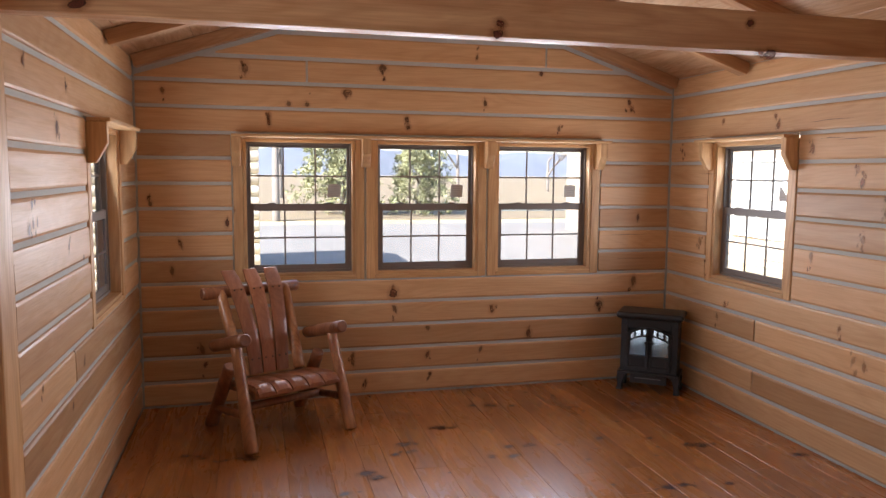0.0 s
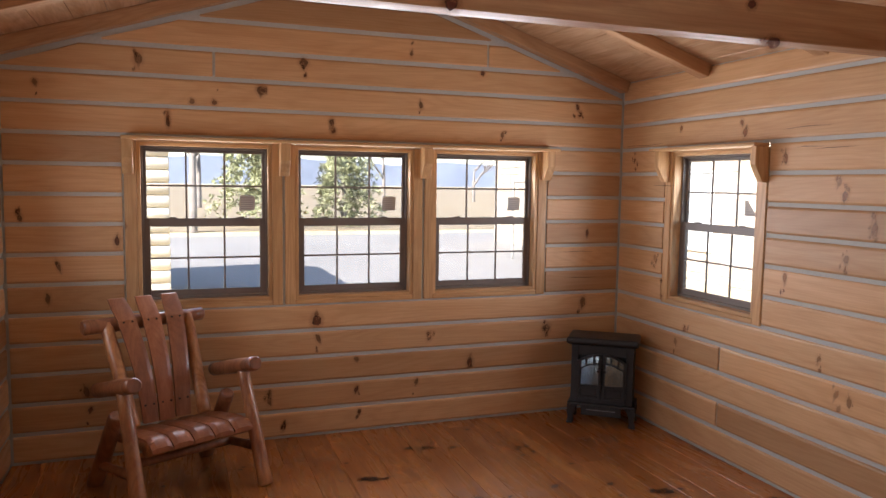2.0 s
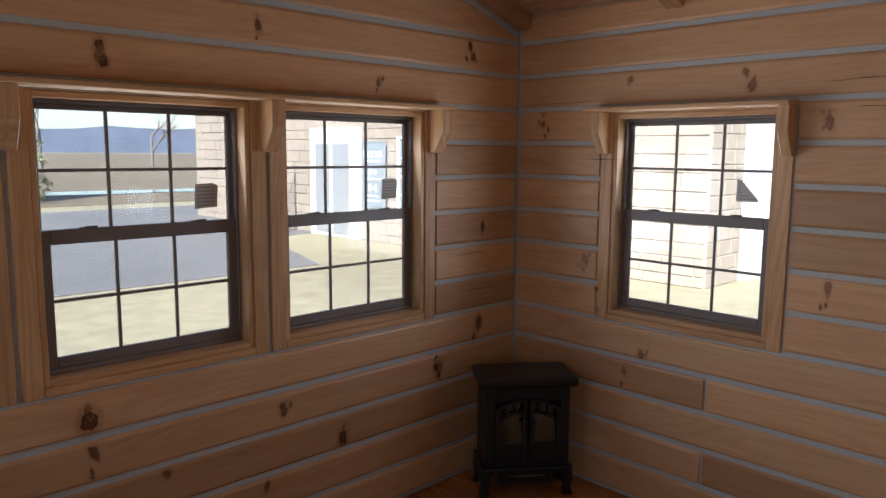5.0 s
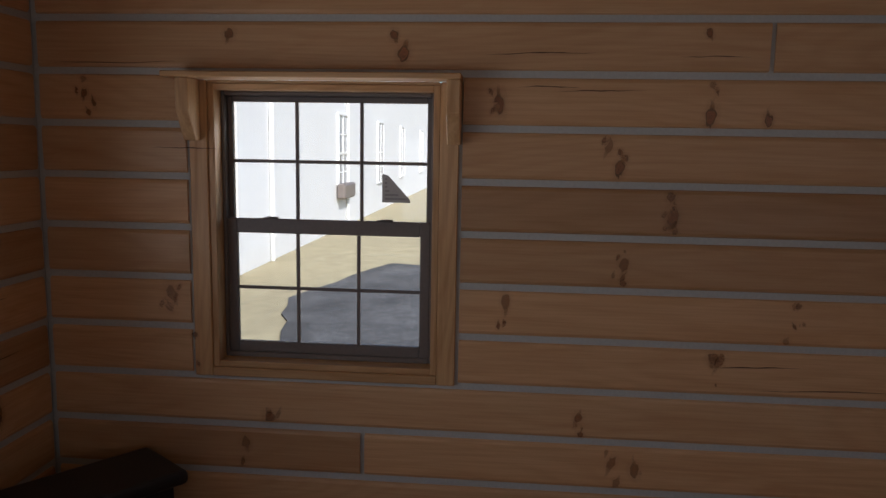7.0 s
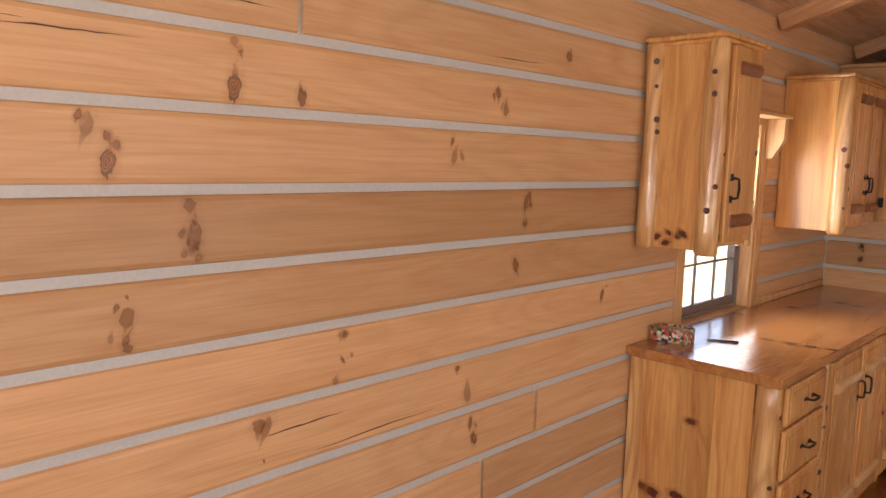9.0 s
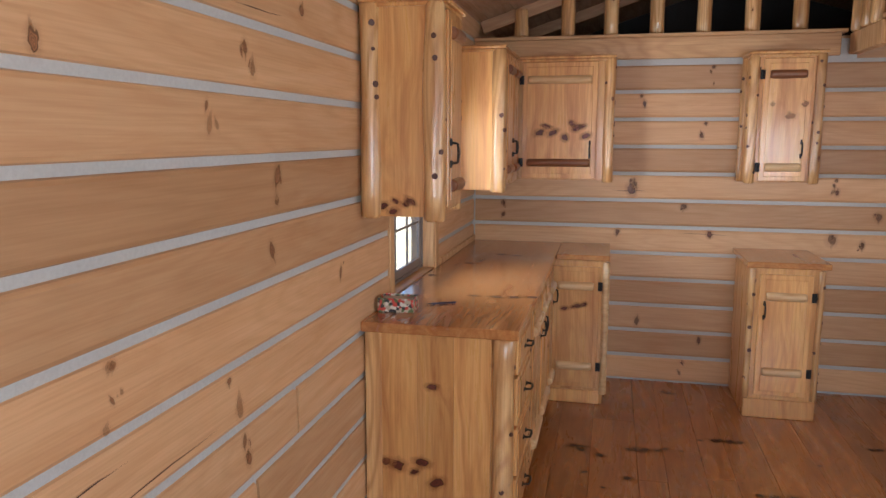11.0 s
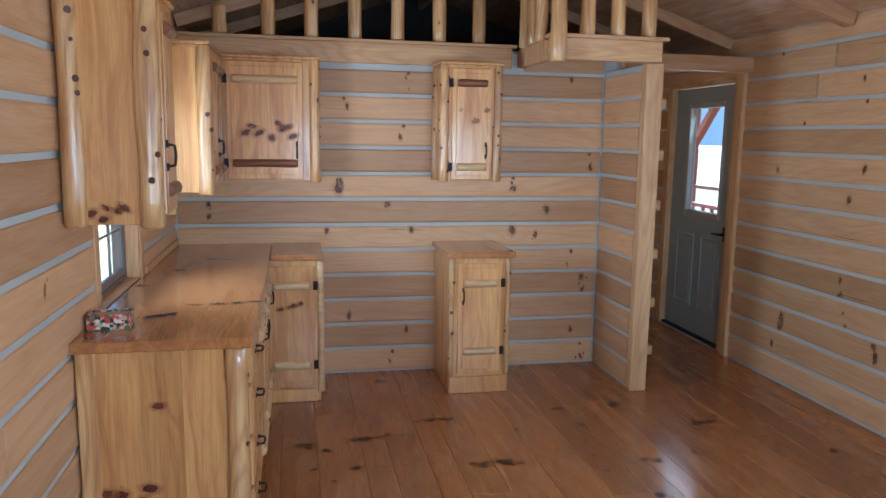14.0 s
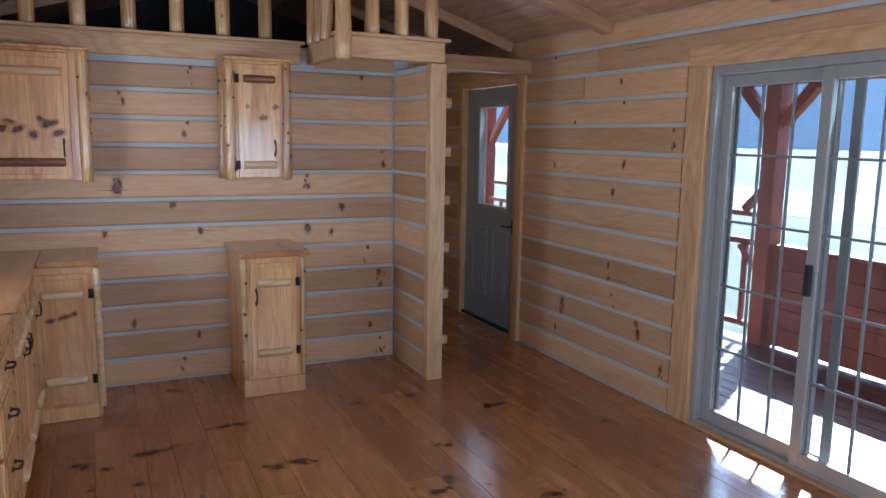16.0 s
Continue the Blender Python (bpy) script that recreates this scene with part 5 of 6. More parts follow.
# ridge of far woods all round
RIDGE = plain("far_woods_glowing", (0.085, 0.095, 0.12), rough=1.0, spread=0.3, scale=0.12, bump=0.0, big=0.02)
haze_glow = RIDGE.node_tree.nodes["Principled BSDF"]        # blue glow put into the hills stands in for distant air
haze_glow.inputs["Emission Color"].default_value, haze_glow.inputs["Emission Strength"].default_value = (0.66, 0.80, 1.0, 1), 0.10
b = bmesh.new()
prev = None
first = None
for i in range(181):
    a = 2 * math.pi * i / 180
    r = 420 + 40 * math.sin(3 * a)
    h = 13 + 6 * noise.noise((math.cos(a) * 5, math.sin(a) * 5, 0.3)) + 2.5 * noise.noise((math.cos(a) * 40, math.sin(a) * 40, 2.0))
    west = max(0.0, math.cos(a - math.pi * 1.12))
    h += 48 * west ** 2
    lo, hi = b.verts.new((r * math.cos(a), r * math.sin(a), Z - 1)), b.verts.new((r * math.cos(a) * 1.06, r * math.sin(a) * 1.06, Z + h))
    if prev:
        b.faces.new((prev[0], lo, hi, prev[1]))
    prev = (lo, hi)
tagged(part("backdrop", b, RIDGE), "wooded ridge along the horizon, hazy blue by its own glow", "hills", kind="structure")

# ---------------- trees ----------------
NEEDLE = plain("evergreen_leaf", (0.37, 0.38, 0.20), rough=0.8, spread=0.45, scale=3, bump=0.0)
BARK = plain("grey_bark", (0.26, 0.23, 0.20), rough=0.95, spread=0.35, scale=25, bump=0.6)


def evergreen(x, y, height, width, seed):
    t = thing("evergreen_tree", "broad green evergreen tree at the edge of the yard", "tree", pose(x, y, Z))
    rnd = random.Random(seed)
    trunk = log((0, 0, -0.1), (0.1, 0, height * 0.9), 0.16, 0.03, sides=10, wobble=0.1, seed=seed)
    for k in range(16):
        z = height * rnd.uniform(0.1, 0.85)
        a = rnd.uniform(0, 6.28)
        r = width * 0.42 * (1 - z / height) ** 0.6
        log((0, 0, z), (math.cos(a) * r, math.sin(a) * r, z + 0.25 * r), 0.04, 0.012, sides=6, wobble=0.1, seed=k, bm=trunk)
    part("trunk", trunk, BARK, t)
    vs, fs = [], []
    for k in range(1100):
        f = rnd.random() ** 0.8
        z = height * (0.02 + 0.98 * f)
        a = rnd.uniform(0, 6.28)
        rmax = width * 0.5 * (1 - f) ** 0.55 * (0.8 + 0.25 * math.sin(3 * a + seed) + 0.12 * math.sin(7 * a + 5 * f))
        r = rmax * rnd.uniform(0.55, 1.0)
        c = Vector((math.cos(a) * r, math.sin(a) * r, z))
        s = rnd.uniform(0.12, 0.34) * height / 5
        for q in range(16):
            d = Vector((rnd.gauss(0, 1), rnd.gauss(0, 1), rnd.gauss(0.25, 0.8)))
            d.normalize()
            e = d.cross(Vector((rnd.gauss(0, 1), rnd.gauss(0, 1), rnd.gauss(0, 1)))).normalized() * s * 0.16
            o = c + d * s * rnd.uniform(0.1, 0.6)
            n = len(vs)
            vs += [o - e, o + d * s * 0.35 - e * 0.4, o + d * s * 0.5, o + e]
            fs.append((n, n + 1, n + 2, n + 3))
    me = bpy.data.meshes.new("crown")
    me.from_pydata(vs, [], fs)
    me.materials.append(NEEDLE)
    cr = new("crown", me)
    cr.parent = t
    return t


def bare_tree(x, y, height, seed):
    t = thing("bare_tree", "leafless winter tree in the field", "tree", pose(x, y, Z), "bare field trees")
    rnd = random.Random(seed)
    b = bmesh.new()
    def grow(p, d, ln, r, depth):
        q = p + d * ln
        log(p, q, r, r * 0.65, sides=5, wobble=0.05, seed=depth, bm=b)
        if depth < 4:
            for k in range(3 if depth < 3 else 2):
                n = (d + Vector((rnd.gauss(0, 0.5), rnd.gauss(0, 0.5), rnd.gauss(0.15, 0.3)))).normalized()
                grow(p + d * ln * rnd.uniform(0.55, 1.0), n, ln * rnd.uniform(0.55, 0.75), r * 0.55, depth + 1)
    grow(Vector((0, 0, -0.1)), Vector((0, 0, 1)), height * 0.38, height * 0.022, 0)
    part("branches", b, BARK, t)


evergreen(4.9, 37.5, 6.4, 5.2, 5)
evergreen(8.6, 37.0, 4.6, 4.4, 8)
for x, y, h, s in ((1.6, 33, 9, 2), (21, 75, 10, 4), (33, 80, 9, 6), (2.6, 60, 11, 9), (-14, 46, 9, 12), (-32, 26, 10, 15)):
    bare_tree(x, y, h, s)

# ---------------- neighbouring buildings ----------------
STONE = plain("tan_stone", (0.41, 0.34, 0.255), rough=0.9, spread=0.13, scale=6, bump=0.35, big=1.0)
MORTAR = plain("mortar", (0.40, 0.34, 0.27), rough=0.95)
PAINT = plain("white_masonry_paint", (0.74, 0.74, 0.72), rough=0.75, spread=0.04, scale=8, bump=0.02)
CREAM = wood("cream_log_siding", (0.78, 0.71, 0.58), (0.72, 0.65, 0.52), (0.64, 0.57, 0.44), axis=0, knots=0.1)
DARK_PANE = plain("far_window_glass", (0.34, 0.35, 0.34), rough=0.08, spread=0.05)
SIGN = plain("dark_sign", (0.26, 0.29, 0.29), rough=0.4)
WHITE = plain("white_trim_paint", (0.78, 0.78, 0.76), rough=0.5, spread=0.03)


def far_window(parent, m, w, h):
    p = part("window", box((-w / 2, -0.02, 0), (w / 2, 0.05, h)), DARK_PANE, parent)
    p.matrix_basis = m
    f = bmesh.new()
    for lo, hi in (((-w / 2 - 0.06, -0.06, -0.06), (-w / 2, 0.02, h + 0.06)), ((w / 2, -0.06, -0.06), (w / 2 + 0.06, 0.02, h + 0.06)), ((-w / 2, -0.06, h), (w / 2, 0.02, h + 0.06)), ((-w / 2, -0.06, -0.06), (w / 2, 0.02, 0)), ((-0.02, -0.05, 0), (0.02, -0.021, h)), ((-w / 2, -0.05, h * 0.5 - 0.03), (w / 2, -0.021, h * 0.5 + 0.03)), ((-w / 2, -0.045, h * 0.25 - 0.015), (w / 2, -0.021, h * 0.25 + 0.015)), ((-w / 2, -0.045, h * 0.75 - 0.015), (w / 2, -0.021, h * 0.75 + 0.015))):
        box(lo, hi, bm=f)
    part("window_frame", f, WHITE, p)


wb = thing("office_building", "long white-painted building with a tan stone entrance front", "building")
part("white_wall", box((13.4, 9.25, Z - 0.1), (78, 22, 5.4)), PAINT, wb)
part("stone_wall", box((12.166, 9.285, Z - 0.1), (13.39, 27, 3.6)), MORTAR, wb)
part("roof", box((11.9, 9.0, 3.6), (13.6, 27.3, 3.8), 0.03), BRONZE, wb)
part("cornice", box((13.65, 9.1, 5.4), (78.3, 22.3, 5.6), 0.04), WHITE, wb)
rnd = random.Random(21)
stones = bmesh.new()
z = Z
row = 0
while z < 3.5:
    hgt = rnd.choice((0.18, 0.24, 0.30))
    y = 9.32 - rnd.uniform(0, 0.4)
    while y < 26.9:
        ln = rnd.uniform(0.3, 0.8)
        y0, y1 = max(y, 9.31), min(y + ln, 26.95)
        door_gap = (18.2 < (y0 + y1) / 2 < 20.0 and z < 2.2)
        if y1 - y0 > 0.1 and not door_gap:
            box((12.15 - rnd.uniform(0, 0.012), y0 + 0.012, z + 0.01), (12.19, y1 - 0.012, z + hgt - 0.01), 0.008, bm=stones)
        y += ln
    z += hgt
s = part("stonework", stones, STONE, wb)
s["kind"] = "stuff"
st2 = bmesh.new()
z = Z
while z < 3.5:
    x = 12.16
    while x < 13.3:
        ln = rnd.uniform(0.3, 0.6)
        box((x + 0.01, 9.272, z + 0.01), (min(x + ln, 13.38) - 0.01, 9.299, z + 0.24), 0.008, bm=st2)
        x += ln
    z += 0.25
s = part("corner_stonework", st2, STONE, wb)
s["kind"] = "stuff"
for x in (20.95, 26.75, 31.9, 38.6, 44.0, 51.0, 58.0, 66.0):
    far_window(wb, pose(x, 9.24, 0.55), 1.0, 1.95)
part("window_planter", box((20.3, 9.0, 0.35), (21.6, 9.24, 0.75), 0.05), BRONZE, wb)
for x in (15.0, 21.5):
    part("downspout", log((x, 9.2, Z), (x, 9.2, 5.3), 0.05, sides=8, wobble=0), WHITE, wb)
# entrance: white surround, glazed door, dark window
en = part("entrance_surround", box((12.0, 18.2, Z), (12.19, 20.2, 2.3), 0.02), WHITE, wb)
part("glazed_door", box((11.97, 18.5, Z + 0.1), (11.999, 19.9, 1.9)), DARK_PANE, en)
part("door_mullion", box((11.94, 19.16, Z + 0.1), (11.968, 19.24, 1.9)), WHITE, en)
far_window(wb, pose(12.14, 15.9, 0.3, 0, 0, -90), 1.7, 1.7)
sg = thing("hours_sign", "dark hanging board with white opening-hours lettering", "sign", pose(12.05, 17.6, 0.35, 0, 0, -90))
part("board", box((-0.45, -0.03, 0), (0.45, 0.0, 1.6), 0.01), SIGN, sg)
for txt, z, size in (("HOURS", 1.22, 0.22), ("8-5", 0.82, 0.26), ("9-4", 0.42, 0.26)):
    cu = bpy.data.curves.new("lettering", "FONT")
    cu.body, cu.size, cu.align_x, cu.extrude = txt, size, "CENTER", 0.004
    cu.materials.append(WHITE)
    o = new("lettering", cu)
    o.parent = sg
    o.matrix_basis = pose(0, -0.036, z, 90, 0, 0)
for z, w in ((1.12, 0.28), (0.70, 0.32), (0.30, 0.2), (0.18, 0.26)):
    part("small_print", box((-w, -0.036, z), (w, -0.031, z + 0.04)), WHITE, sg)
gate = thing("chain_link_gate", "grey steel chain-link gate beside the entrance", "gate", pose(9.9, 20.6, Z))
for x in (0.0, 1.4):
    part("gate_post", log((x, 0, 0), (x, 0, 2.3), 0.035, sides=8, wobble=0), WHITE_VINYL, gate)
part("top_bar", log((0, 0, 2.2), (1.4, 0, 2.2), 0.02, sides=8, wobble=0), WHITE_VINYL, gate)
wire = bmesh.new()
for i in range(22):
    for d in (-1, 1):
        x0 = i * 0.1 - 0.4
        a, c = (x0, 0, 0.1), (x0 + d * 1.0, 0, 2.1)
        f0, f1 = 0.0, 1.0
        lo, hi = max(0, min(1, (0 - x0) / (d * 1.0))), max(0, min(1, (1.4 - x0) / (d * 1.0)))
        f0, f1 = sorted((lo, hi))
        if f1 - f0 > 0.05:
            A, C = Vector(a), Vector(c)
            log(A.lerp(C, f0), A.lerp(C, f1), 0.005, sides=4, wobble=0, bm=wire)
part("mesh_wire", wire, WHITE_VINYL, gate)

# neighbouring cabin whose siding corner shows beside the yard
nb = thing("neighbour_cabin", "pale log-sided neighbouring cabin corner", "cabin", pose(0.85, 13.5, Z))
part("wall_core", box((-5.0, 0.1, 0.0), (-0.1, 4.0, 2.9)), CREAM, nb)
for i in range(15):
    part("siding_log", log((-5.0, 0.08, 0.1 + 0.19 * i), (0.0, 0.08, 0.1 + 0.19 * i), 0.10, seed=400 + i, sides=10, wobble=0.02), CREAM, nb)
b = prism([(-5.3, 2.8), (0.3, 2.8), (-2.5, 4.3)], 4.4)
part("roof", b, BRONZE, nb)

# ---------------- knots in the boards ----------------
def soft(ns, ls, v, a, b):
    """A smooth ramp from 0 at a to 1 at b."""
    n = ns.new("ShaderNodeMapRange")
    n.interpolation_type = "SMOOTHSTEP"
    n.inputs["From Min"].default_value, n.inputs["From Max"].default_value = min(a, b), max(a, b)
    n.inputs["To Min"].default_value, n.inputs["To Max"].default_value = (0.0, 1.0) if a < b else (1.0, 0.0)
    ls.new(v, n.inputs["Value"])
    return n.outputs[0]


def knot_material(name, core, flare, strength, spike, stain, fading=0.3):
    """A branch knot: ringed dark core with a darker rim, a reddish spike to one side, a stain fading into the board."""
    m, ns, ls, bsdf = material(name)
    co = ns.new("ShaderNodeTexCoord")
    info = ns.new("ShaderNodeObjectInfo")
    comb = ns.new("ShaderNodeCombineXYZ")
    ls.new(calc(ns, ls, "MULTIPLY", info.outputs["Random"], 23.0), comb.inputs[2])
    shift = ns.new("ShaderNodeVectorMath")
    ls.new(co.outputs["Object"], shift.inputs[0]), ls.new(comb.outputs[0], shift.inputs[1])
    wob = node(ns, "ShaderNodeTexNoise", Scale=2.6, Detail=4.0)
    ls.new(shift.outputs[0], wob.inputs["Vector"])
    wv = ns.new("ShaderNodeVectorMath")
    wv.operation = "MULTIPLY_ADD"
    wv.inputs[1].default_value = (0.5, 0.5, 0.0)
    ls.new(wob.outputs["Color"], wv.inputs[0]), ls.new(co.outputs["Object"], wv.inputs[2])
    off = ns.new("ShaderNodeVectorMath")
    off.operation = "SUBTRACT"
    off.inputs[1].default_value = (0.25, 0.25, 0.0)
    ls.new(wv.outputs[0], off.inputs[0])
    flat = ns.new("ShaderNodeVectorMath")
    flat.operation = "MULTIPLY"
    flat.inputs[1].default_value = (1.0, 1.0, 0.0)
    ls.new(off.outputs[0], flat.inputs[0])
    sep, ln = ns.new("ShaderNodeSeparateXYZ"), ns.new("ShaderNodeVectorMath")
    ln.operation = "LENGTH"
    ls.new(flat.outputs[0], sep.inputs[0]), ls.new(flat.outputs[0], ln.inputs[0])
    r = ln.outputs["Value"]
    inside = soft(ns, ls, r, 0.42, 0.36)
    rings = calc(ns, ls, "SINE", calc(ns, ls, "MULTIPLY", r, 55.0), 0.0)
    tone = blend(ns, ls, soft(ns, ls, rings, -0.6, 1.0), tuple(c * 0.75 for c in core), tuple(c * 1.6 for c in core))
    tone = blend(ns, ls, soft(ns, ls, r, 0.26, 0.37), tone, tuple(c * 0.45 for c in core))
    # the spike narrows away from the core
    width = calc(ns, ls, "MULTIPLY_ADD", sep.outputs[1], -0.34)
    width.node.inputs[2].default_value = 0.36
    side = calc(ns, ls, "DIVIDE", calc(ns, ls, "ABSOLUTE", sep.outputs[0], 0.0), calc(ns, ls, "MAXIMUM", width, 0.02))
    long = calc(ns, ls, "MULTIPLY", soft(ns, ls, side, 1.0, 0.55), calc(ns, ls, "MULTIPLY", soft(ns, ls, sep.outputs[1], -0.05, 0.12), soft(ns, ls, sep.outputs[1], 0.95, 0.35)))
    around = calc(ns, ls, "MULTIPLY", soft(ns, ls, r, 0.88, 0.34), stain)
    alpha = calc(ns, ls, "MAXIMUM", calc(ns, ls, "MAXIMUM", calc(ns, ls, "MULTIPLY", inside, strength), calc(ns, ls, "MULTIPLY", long, spike)), around)
    keep = calc(ns, ls, "SUBTRACT", 1.0, calc(ns, ls, "MULTIPLY", info.outputs["Random"], fading))
    rim = soft(ns, ls, ln.outputs["Value"], 0.98, 0.88)
    ls.new(calc(ns, ls, "MULTIPLY", calc(ns, ls, "MULTIPLY", alpha, keep), rim), bsdf.inputs["Alpha"])
    ls.new(blend(ns, ls, inside, flare, tone), bsdf.inputs["Base Color"])
    bsdf.inputs["Roughness"].default_value = 0.4
    return m


KNOT = knot_material("wall_knot", (0.30, 0.125, 0.05), (0.47, 0.22, 0.08), 0.72, 0.55, 0.14, 0.5)
KNOT_MID = knot_material("wall_knot_brown", (0.13, 0.045, 0.018), (0.28, 0.095, 0.03), 0.92, 0.72, 0.28, 0.4)
KNOT_DARK = knot_material("floor_knot", (0.026, 0.009, 0.005), (0.11, 0.034, 0.012), 0.98, 0.45, 0.34, 0.1)
KNOT_RED = knot_material("cabinet_knot", (0.11, 0.026, 0.014), (0.40, 0.13, 0.04), 0.96, 0.45, 0.45, 0.15)
DISC = {}
def knot_mesh(mat):
    if mat.name not in DISC:
        b = bmesh.new()
        bmesh.ops.create_circle(b, cap_ends=True, segments=14, radius=1.0)
        me = bpy.data.meshes.new("knot")
        b.to_mesh(me)
        b.free()
        me.materials.append(mat)
        DISC[mat.name] = me
    return DISC[mat.name]


krnd = random.Random(12)
def knots_on(parent, spots, size, face, mat, lift=0.0008, lean=0):
    """Knots at spots on a face: face maps the two coordinates to a pose whose z points out of the board."""
    for a, b in spots:
        s = size * krnd.uniform(0.8, 1.25)
        ob = new("knot", knot_mesh(mat))
        ob.parent = parent
        m = face(a, b, lift)
        ob.matrix_basis = parent.matrix_world.inverted() @ m @ pose(0, 0, 0, 0, 0, lean + krnd.uniform(-35, 35)) @ Matrix.Diagonal((s * krnd.uniform(1.0, 1.6), s * krnd.uniform(0.65, 1.0), s, 1))


def wall_knots(parent, spots, size, face, mat, mates):
    """Knots on log boards: each spike runs towards the farther edge of its board, with small knots beside it."""
    for a, z in spots:
        c = math.floor(z / H)
        lo, hi = c * H + 0.018, (c + 1) * H - 0.018
        group = [(a, z, size * krnd.uniform(0.85, 1.3))]
        for k in range(krnd.choice(mates)):
            group.append((a + krnd.uniform(-0.035, 0.035), krnd.uniform(lo + 0.012, hi - 0.012), size * krnd.uniform(0.22, 0.6)))
        for u, v, s in group:
            v = min(max(v, lo + 0.01), hi - 0.01)
            up = hi - v > v - lo
            tall = min(s * krnd.uniform(1.1, 1.9), max(hi - v, v - lo) / 0.95, min(hi - v, v - lo) / 0.40)
            wide = min(s * krnd.uniform(0.75, 1.05), tall * 1.1)
            lean = krnd.uniform(-32, 32) * min(1.0, 0.03 / s)
            ob = new("knot", knot_mesh(mat))
            ob.parent = parent
            ob.matrix_basis = parent.matrix_world.inverted() @ face(u, v, 0.0008) @ pose(0, 0, 0, 0, 0, (0 if up else 180) + lean) @ Matrix.Diagonal((wide, tall, s, 1))


bpy.context.view_layer.update()
on_north = lambda x, z, e: pose(x, L - e - 0.0015, z, 90, 0, 0)
on_east = lambda y, z, e: pose(W - e - 0.0015, y, z, 90, 0, -90)
on_south = lambda x, z, e: pose(x, e + 0.0015, z, 90, 0, 180)
on_west = lambda y, z, e: pose(e + 0.0015, y, z, 90, 0, 90)
on_floor = lambda x, y, e: pose(x, y, e + 0.0002)
def facing_room(y0):
    return lambda x, z, e: pose(x, y0 + e, z, 90, 0, 180)


NORTH_BIG = [(0.74, 2.41), (1.45, 2.26), (1.8, 0.78), (2.59, 0.62), (2.9, 0.42), (3.51, 0.63), (1.72, 2.45), (3.81, 0.82)]
NORTH_SMALL = [(2.44, 2.56), (1.04, 2.17), (1.17, 2.17), (0.19, 2.24), (2.51, 2.22), (2.96, 2.46), (0.9, 2.08), (0.9, 2.04), (1.9, 2.08), (1.91, 2.03), (3.12, 2.04), (3.72, 2.26), (3.74, 2.21), (0.22, 0.99), (0.08, 1.5), (0.09, 1.46), (0.28, 1.18), (0.6, 1.32), (1.81, 0.66), (2.07, 0.5), (2.07, 0.29), (2.5, 0.31), (1.58, 0.08), (2.09, 0.13), (1.49, 0.31), (1.49, 0.26), (0.41, 0.41), (0.43, 0.3), (3.83, 1.34)]
EAST_BIG = [(4.48, 1.66), (4.84, 1.2), (4.88, 1.86), (4.3, 1.5), (4.45, 1.27), (5.67, 0.75), (4.57, 0.74), (4.2, 1.83), (6.02, 1.19), (6.31, 1.93)]
EAST_SMALL = [(4.52, 1.73), (4.31, 1.57), (4.29, 1.45), (4.45, 1.34), (4.2, 1.93), (4.02, 1.82), (5.79, 2.08), (5.23, 2.08), (5.2, 2.02), (6.31, 1.88), (6.03, 1.14), (5.94, 1.04), (5.76, 0.65), (4.58, 0.8), (4.46, 0.64), (4.44, 0.57), (4.38, 0.62), (4.22, 2.09), (4.12, 1.02), (3.88, 1.22), (3.91, 1.08), (3.29, 1.89), (3.25, 1.84), (3.48, 1.69), (2.92, 2.04), (3.12, 1.55), (3.13, 1.48), (3.17, 1.34), (2.63, 1.18), (3.44, 1.04), (3.39, 0.95), (3.37, 0.85), (3.35, 0.79), (3.89, 1.23), (4.14, 1.03)]
SOUTH_BIG = [(3, 1.93), (2.59, 1.76), (1.22, 1.58), (2.7, 1.21), (3.04, 1.32), (1.79, 1.02), (1.79, 1.42)]
SOUTH_SMALL = [(2.56, 2.13), (3.12, 1.03), (1.61, 0.99), (2.53, 1.03), (1.24, 0.67), (1.33, 0.86), (2.56, 0.31), (2.97, 0.42), (2.66, 0.15), (1.31, 0.26), (1.22, 0.05), (1.23, 0.15), (1.23, 0.57), (1.53, 1.17), (3.9, 1.21), (3.9, 1.13), (1.38, 2.1)]
WEST_BIG = [(1.73, 1.76), (1.49, 0.5), (1.17, 0.72), (0.64, 0.47), (4.01, 1.44), (4.44, 1.87), (4.07, 1.6)]
WEST_SMALL = [(0.71, 1.79), (1.25, 1.94), (1.21, 2.07), (0.47, 1.49), (1.28, 1.53), (1.51, 0.44), (1.25, 0.54), (1.74, 0.26), (0.56, 0.26), (0.43, 2.29), (1.18, 1.34), (4.01, 2.08), (4.62, 2.06), (4.83, 1.26), (4.56, 1.36), (4.06, 0.86), (4.51, 0.65), (4.76, 0.79)]
FLOOR_BIG = [(1.68, 5.4), (1.38, 5.01), (1.43, 4.94), (1.97, 5.64), (3.49, 4.97), (0.73, 5.38), (2.95, 4.46), (3.3, 1.22), (2.27, 1.6), (0.97, 1.27), (1.23, 2.43), (2.97, 1.19)]
